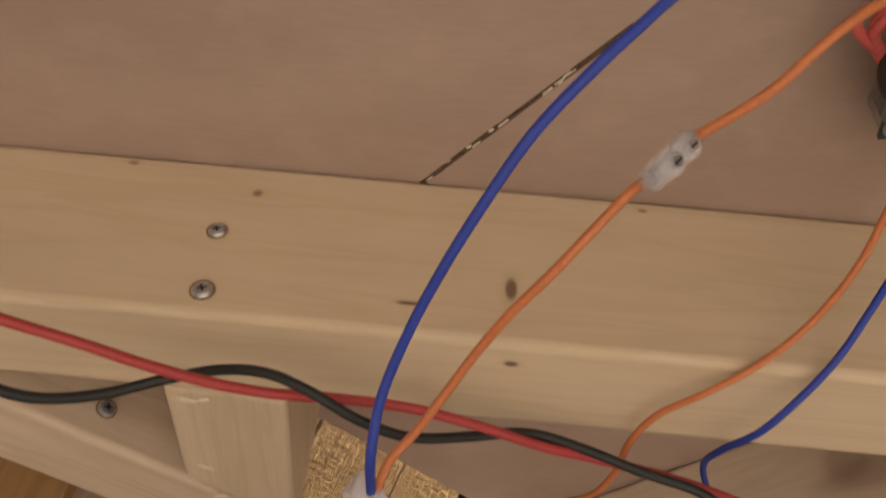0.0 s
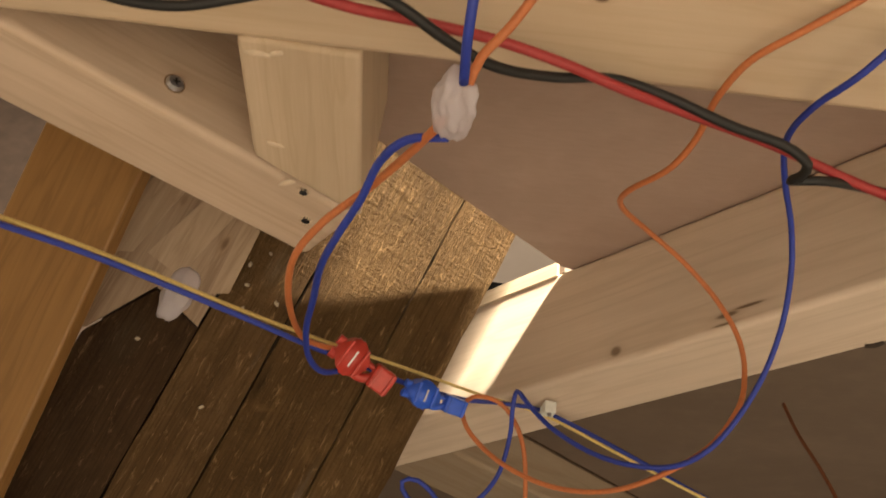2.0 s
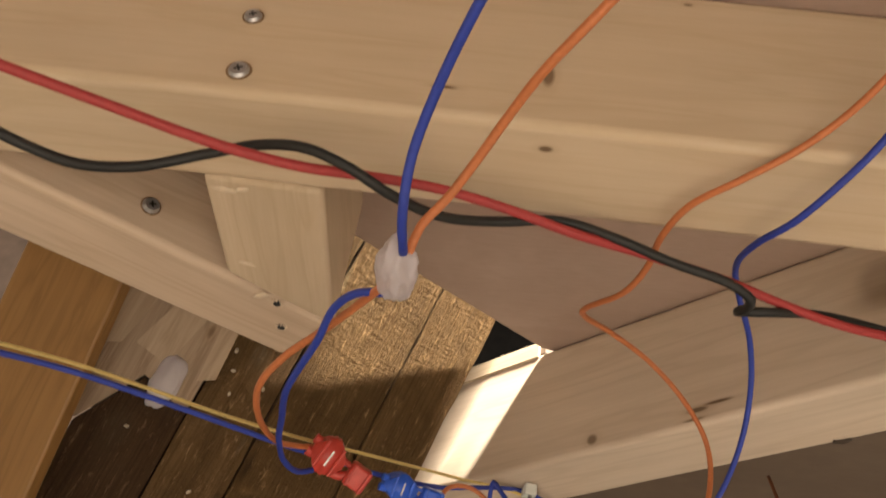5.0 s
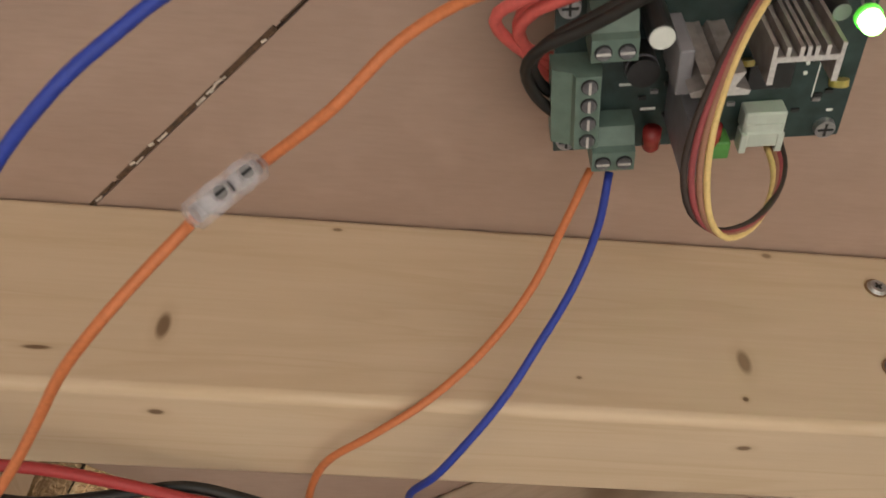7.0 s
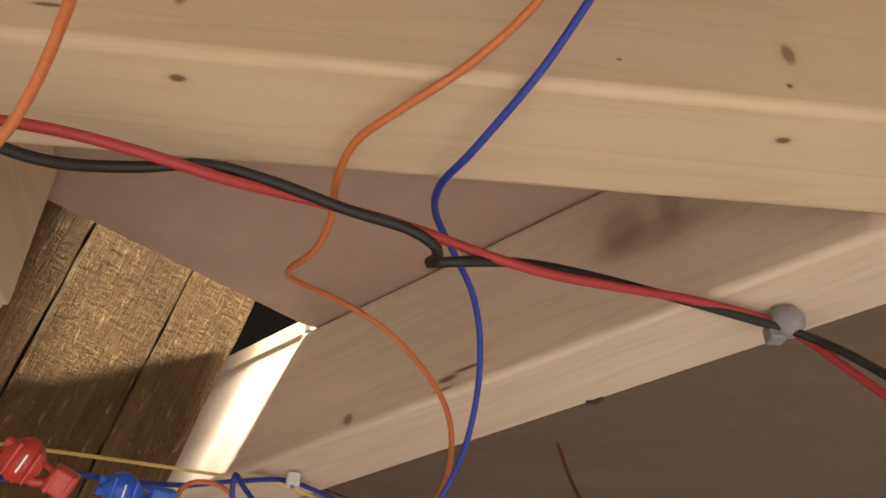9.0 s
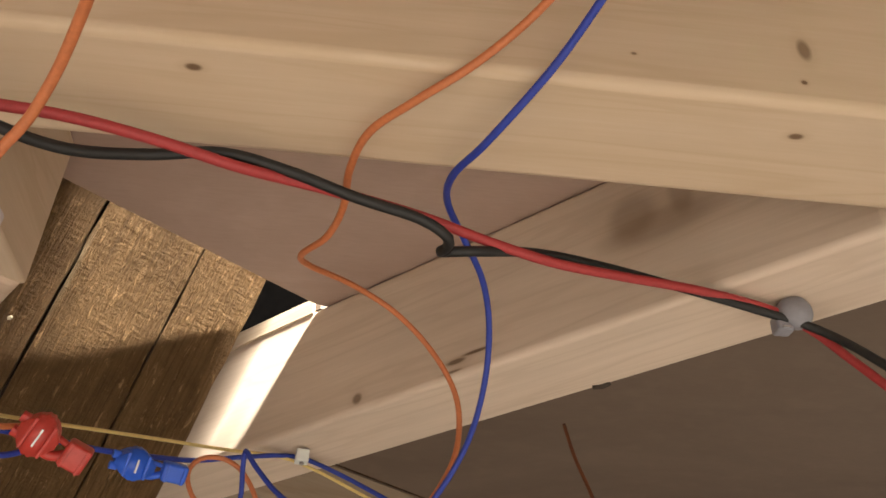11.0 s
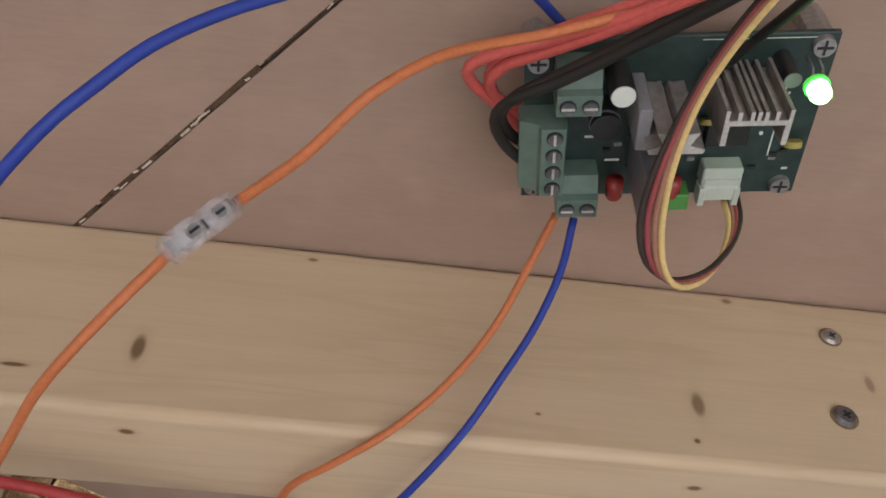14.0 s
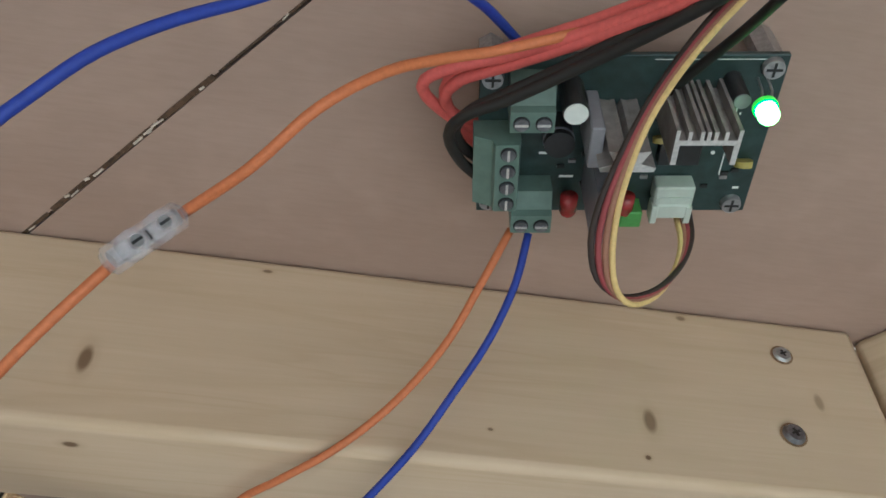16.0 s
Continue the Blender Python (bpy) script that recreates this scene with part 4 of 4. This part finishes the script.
wire("red_wire", [(0.0930, -0.0600, 0.9880), (0.0850, -0.0660, 0.9878), (0.0790, -0.0760, 0.9880), (0.0840, -0.0850, 0.9865), (0.0945, -0.0925, 0.9835), (0.1085, -0.1045, 0.9775), (0.1195, -0.1180, 0.9690), (0.1262, -0.1300, 0.9595), (0.1320, -0.1390, 0.9545)], 0.00145, M_redb, "red wire bundled into the board's terminals", "board wires")
wire("black_wire", [(0.0943, -0.0543, 0.9830), (0.0864, -0.0611, 0.9807), (0.0817, -0.0705, 0.9783), (0.0836, -0.0769, 0.9764), (0.0935, -0.0837, 0.9745), (0.1030, -0.0942, 0.9718), (0.1139, -0.1065, 0.9672), (0.1222, -0.1193, 0.9610), (0.1268, -0.1281, 0.9570), (0.1313, -0.1361, 0.9520)], 0.0014, M_black, "black wire bundled into the board's terminals", "board wires")
wire("black_wire", [(0.0937, -0.0578, 0.9859), (0.0866, -0.0638, 0.9827), (0.0828, -0.0717, 0.9790), (0.0859, -0.0785, 0.9772), (0.0934, -0.0846, 0.9764), (0.1032, -0.0943, 0.9742), (0.1141, -0.1071, 0.9698), (0.1212, -0.1184, 0.9645), (0.1258, -0.1286, 0.9577), (0.1311, -0.1368, 0.9524)], 0.0014, M_black, "black wire bundled into the board's terminals", "board wires")
for pts in ([(0.0104, 0.6018, 0.9982), (0.0147, 0.5860, 0.9820), (0.0190, 0.5810, 0.9641)], [(0.0236, 0.6018, 0.9960), (0.0251, 0.5860, 0.9801), (0.0262, 0.5810, 0.9628)], [(-0.0950, 0.6235, 0.9872), (-0.0834, 0.5975, 0.9730), (-0.0770, 0.5933, 0.9540)]):
    wire("black_wire", pts, 0.0016, M_black, "dark wire end hanging below the far plywood", "hanging wire ends")
wire("brown_wire", [(0.1652, 0.3108, 0.9830), (0.1670, 0.3029, 0.9621), (0.1722, 0.2893, 0.9360), (0.1753, 0.2794, 0.9147), (0.1753, 0.2803, 0.8978)], 0.0010, M_brown, "stiff brown wire end poking through the plywood", "loose wires")
LOOP = [Vector(q) for q in [(0.1450, -0.0521, 0.9826), (0.1456, -0.0511, 0.9744), (0.1434, -0.0481, 0.9670), (0.1378, -0.0458, 0.9588), (0.1296, -0.0469, 0.9535), (0.1240, -0.0526, 0.9530), (0.1213, -0.0613, 0.9567), (0.1201, -0.0704, 0.9595), (0.1201, -0.0792, 0.9624), (0.1205, -0.0907, 0.9639), (0.1220, -0.1000, 0.9642), (0.1247, -0.1130, 0.9628), (0.1275, -0.1251, 0.9590)]]
for k, (mat, word) in enumerate(((M_umber, "dark brown"), (M_crimson, "crimson"), (M_tan, "tan"), (M_cream, "cream"))):
    fan = [-0.0011, -0.0009, -0.0006, 0.0, 0.0008, 0.0016, 0.0018, 0.0014, 0.0009, 0.0005, 0.0004, 0.0004, 0.0004]
    shift = [Vector(((k - 3) * f, 0.0003 * k, 0.0004 * (3 - k))) for f in fan]
    wire(word.replace(" ", "_") + "_wire", [p + q for p, q in zip(LOOP, shift)], 0.00075, mat, word + " wire of the four-core lead looping from the plug", "four-core lead")
wire("black_wire", [(0.1375, -0.1212, 0.9667), (0.1372, -0.1101, 0.9738), (0.1352, -0.0982, 0.9808), (0.1303, -0.0856, 0.9842)], 0.0012, M_black, "dark wire crossing behind the four-core lead", "board wires")

# ---- control board ----
a = radians(-9.9)
bx, by = Vector((math.cos(a), math.sin(a), 0)), Vector((math.sin(a), -math.cos(a), 0))
BM = Matrix((bx, by, Vector((0, 0, -1)))).transposed().to_4x4()
BM.translation = Vector((0.0953, -0.0388, 0.986))
board = empty("control_board", BM, "green motor control board screwed under the plywood", "circuit board")
C_ = 0.01


def cbox(x0, x1, y0, y1, z0, z1, bevel=0.0, seg=1):
    return box(x0 * C_, x1 * C_, y0 * C_, y1 * C_, z0 * C_, z1 * C_, bevel * C_, seg)


part("pcb", cbox(0, 6.9, 0.3, 4.9, -0.16, 0.0, 0.02), M_pcb, board)
for x, y in ((6.5, 0.6), (0.3, 4.35), (0.3, 0.7), (6.55, 4.6)):
    part("standoff", cyl(0.0032, 0.0125, Matrix.Translation((x * C_, y * C_, -0.0141)), 6), M_steel, board)
    sc = part("fixing_screw", cyl(0.0026, 0.0016, Matrix.Translation((x * C_, y * C_, 0)), 20, 0.0024), M_steel, board)
    bm = box(x * C_ - 0.0018, x * C_ + 0.0018, y * C_ - 0.0003, y * C_ + 0.0003, 0.0014, 0.0018)
    part("slot", bm, M_blackpl, sc)
    part("slot", box(x * C_ - 0.0003, x * C_ + 0.0003, y * C_ - 0.0018, y * C_ + 0.0018, 0.0014, 0.00175), M_blackpl, sc)


def terminal(x, y, n, turn, label):
    """A pluggable screw terminal; own x along its row, the wires enter from its -y side."""
    m = Matrix.Translation((x * C_, y * C_, 0)) @ Matrix.Rotation(turn, 4, "Z")
    root = part("terminal_block", None_bm(n), M_term, board, label)
    root.matrix_local = m
    for k in range(n):
        cx = (0.25 + 0.50 * k) * C_
        well = part("well", cyl(0.0019, 0.0006, Matrix.Translation((cx, 0.0030, 0.0096)), 18), M_blackpl, root)
        head = part("screw_head", cyl(0.0016, 0.0008, Matrix.Translation((cx, 0.0030, 0.0098)), 18), M_darksteel, root)
        s_ = box(cx - 0.0015, cx + 0.0015, 0.0027, 0.0033, 0.0104, 0.0108)
        part("slot", s_, M_alu, root)
        part("entry", cbox(0.10 + 0.5 * k, 0.40 + 0.5 * k, -0.012, 0.02, 0.15, 0.5), M_blackpl, root)
    return root


def None_bm(n):
    """The body: a step profile drawn along the row."""
    prof = [(0.0, 0.0), (0.0, 0.72), (0.05, 0.98), (0.60, 0.98), (0.66, 0.80), (1.10, 0.62), (1.10, 0.0)]
    bm = bmesh.new()
    L = 0.5 * n
    lo = [bm.verts.new((0, y * C_, z * C_)) for y, z in prof]
    hi = [bm.verts.new((L * C_, y * C_, z * C_)) for y, z in prof]
    bm.faces.new(lo)
    bm.faces.new(hi[::-1])
    for k in range(len(prof)):
        j = (k + 1) % len(prof)
        bm.faces.new((lo[k], hi[k], hi[j], lo[j]))
    return bm


terminal(0.83, 0.38, 2, 0.0, "green two-way screw terminal")
terminal(0.98, 1.15, 4, math.pi / 2, "green four-way screw terminal")
terminal(0.68, 3.45, 2, 0.0, "green two-way screw terminal")


def can(x, y, r, h, label):
    ob = part("capacitor", cyl(r * C_, h * C_, Matrix.Translation((x * C_, y * C_, 0)), 24), M_blackpl, board, label)
    part("vent_top", cyl(r * 0.93 * C_, 0.0003, Matrix.Translation((x * C_, y * C_, h * C_)), 24), M_white if r > 0.25 else M_grey, ob)


can(2.1, 4.1, 0.29, 1.1, "black can capacitor with a silver top")
can(5.72, 4.3, 0.20, 0.92, "small can capacitor with a silver top")
part("choke", cyl(0.0036, 0.0085, Matrix.Translation((0.0185, 0.0305, 0)), 24), M_blackpl, board, "round black choke")
part("choke_band", cyl(0.0037, 0.0008, Matrix.Translation((0.0185, 0.0305, 0.0062)), 24), M_grey, board)

# star-shaped and comb-shaped heat sinks
star = []
cx, cy = 3.2, 3.30
for deg, rr in ((0, 0.62), (22, 0.30), (45, 0.64), (65, 0.46), (80, 0.46), (90, 0.28), (100, 0.46), (115, 0.46), (135, 0.64), (158, 0.30), (180, 0.62)):
    star.append(((cx + rr * math.cos(radians(deg))) * C_, (cy + rr * math.sin(radians(deg))) * C_))
star += [((cx - 0.58) * C_, (cy - 0.10) * C_), ((cx + 0.58) * C_, (cy - 0.10) * C_)]
hs = part("heat_sink", prism(star, 0, 0.0198), M_anod, board, "black star-finned heat sink")
part("cut_end", prism(star, 0.0199, 0.0201), M_alu, hs, "bare aluminium fin ends")
comb = [(4.1, 3.4), (4.22, 3.4), (4.22, 3.92), (5.38, 3.92), (5.38, 3.4), (5.5, 3.4), (5.5, 4.3), (5.42, 4.3), (5.42, 4.04)]
for x in (5.17, 4.95, 4.80, 4.66, 4.40):
    comb += [(x + 0.04, 4.04), (x + 0.04, 4.26), (x - 0.04, 4.26), (x - 0.04, 4.04)]
comb += [(4.18, 4.04), (4.18, 4.3), (4.1, 4.3)]
comb = [(x * C_, y * C_) for x, y in comb]
hs = part("heat_sink", prism(comb, 0, 0.0198), M_anod, board, "black comb-finned heat sink")
part("cut_end", prism(comb, 0.0199, 0.0201), M_alu, hs, "bare aluminium fin ends")
M_plate = plain("slate_plate", (0.17, 0.17, 0.195), 0.4, 0.2, 0.15, 300, 0.03)
part("cooling_plate", cbox(2.62, 2.96, 1.15, 2.7, 0, 2.15, 0.02), M_plate, board, "upright dark cooling plate")
part("power_chip", cbox(2.42, 2.72, 2.9, 4.0, 0, 1.5, 0.03), M_grey, board, "grey power transistor")
for x in (2.5, 2.58, 2.66):
    part("chip_leg", cbox(x, x + 0.03, 2.6, 2.9, 0.1, 0.16), M_steel, board)


def lens(x, y, z, r, length, mat, label):
    bm = cyl(r * C_, length * C_, None, 18)
    bmesh.ops.create_uvsphere(bm, u_segments=18, v_segments=10, radius=r * C_, matrix=Matrix.Translation((0, 0, length * C_)))
    bmesh.ops.transform(bm, matrix=Matrix.Translation((x * C_, y * C_, z * C_)) @ Matrix.Rotation(math.pi / 2, 4, "X"), verts=bm.verts)
    return part("led", bm, mat, board, label, True)


lens(2.3, 1.15, 0.4, 0.22, 0.45, M_redlens, "unlit red indicator lamp")
lens(3.72, 1.15, 0.4, 0.22, 0.45, M_redlens, "unlit red indicator lamp")
bm = cyl(0.0023, 0.002, Matrix.Translation((0.0610, 0.0438, 0.0135)), 20)
bmesh.ops.create_uvsphere(bm, u_segments=20, v_segments=12, radius=0.0023, matrix=Matrix.Translation((0.0610, 0.0438, 0.0155)))
led = part("led", bm, M_led, board, "lit green indicator lamp", True)
M_base = material("glowing_led_base", (0.2, 0.6, 0.1), 0.3)
M_base.node_tree.nodes["Principled BSDF"].inputs["Emission Color"].default_value = (0.20, 1.0, 0.03, 1)
M_base.node_tree.nodes["Principled BSDF"].inputs["Emission Strength"].default_value = 0.5
part("led_base", cyl(0.0027, 0.0012, Matrix.Translation((0.0610, 0.0438, 0.0122)), 20), M_base, led, "green glowing flange of the lamp")
for q in (-0.0011, 0.0011):
    part("lead", tube([Vector((0.0640 + q, 0.0430, 0)), Vector((0.0632 + q, 0.0438, 0.006)), Vector((0.0610 + q, 0.0438, 0.0138))], 0.0003, 8), M_steel, led)

M_jst = plain("milky_plastic", (0.48, 0.52, 0.47), 0.4, 0, 0.06, 300, 0.03)
# white plug and socket of the four-core lead
sock = part("plug_socket", cbox(4.40, 5.36, 0.9, 1.50, 0, 0.52, 0.04), M_jst, board, "white four-pin socket")
part("rail", cbox(4.46, 5.30, 0.95, 1.2, 0.52, 0.56), M_jst, sock)
plug = part("plug", cbox(4.45, 5.30, 0.55, 1.0, 0.12, 0.60, 0.04), M_jst, board, "white four-pin plug")
for x in (4.36, 5.20):
    part("latch", cbox(x, x + 0.16, 0.40, 0.95, 0.2, 0.62, 0.02), M_jst, plug)
part("trimmer", cbox(3.62, 4.15, 0.25, 0.75, 0.0, 0.6, 0.03), plain("bright_green", (0.10, 0.28, 0.06), 0.5), board, "bright green connector half hidden by wires")
part("disc_capacitor", cyl(0.0022, 0.0016, Matrix.Translation((0.0648, 0.0205, 0.0012)) @ Matrix.Rotation(1.2, 4, "X"), 18), M_yelcap, board, "yellow disc capacitor")
part("disc_capacitor", cyl(0.0016, 0.0014, Matrix.Translation((0.0432, 0.0275, 0.0012)) @ Matrix.Rotation(1.2, 4, "X"), 18), M_yelcap, board)
part("logic_chip", cbox(4.35, 5.35, 2.0, 2.7, 0.0, 0.28, 0.02), M_blackpl, board)
for k in range(7):
    for y in (1.93, 2.70):
        part("chip_leg", cbox(4.42 + 0.13 * k, 4.47 + 0.13 * k, y, y + 0.07, 0.0, 0.15), M_steel, board)
for k in range(5):
    part("solder_pad", cyl(0.0005, 0.0003, Matrix.Translation((0.0572, (2.2 + 0.27 * k) * C_, 0)), 10), M_silk, board)
# small surface parts and unreadable print as plain bars
rnd = random.Random(4)
for k in range(16):
    x, y = rnd.choice(((rnd.uniform(1.9, 2.7), rnd.uniform(1.2, 2.4)), (rnd.uniform(5.6, 6.7), rnd.uniform(1.0, 3.6)), (rnd.uniform(3.1, 4.2), rnd.uniform(1.3, 2.6))))
    part("resistor", cbox(x, x + 0.18, y, y + 0.09, 0, 0.06), M_blackpl if k % 3 else M_steel, board)
for x0, x1, y in ((2.05, 2.40, 1.42), (4.62, 4.78, 1.85), (4.84, 5.0, 1.85), (5.06, 5.24, 1.85), (6.45, 6.6, 1.05), (1.5, 2.0, 2.15), (6.1, 6.14, 3.3)):
    part("print_bar", cbox(x0, x1, y, y + 0.07, 0.001, 0.006), M_silk, board)
part("print_line", cbox(3.9, 6.7, 4.78, 4.80, 0.001, 0.006), M_silk, board)
part("print_line", cbox(6.0, 6.03, 1.5, 3.7, 0.001, 0.006), M_silk, board)
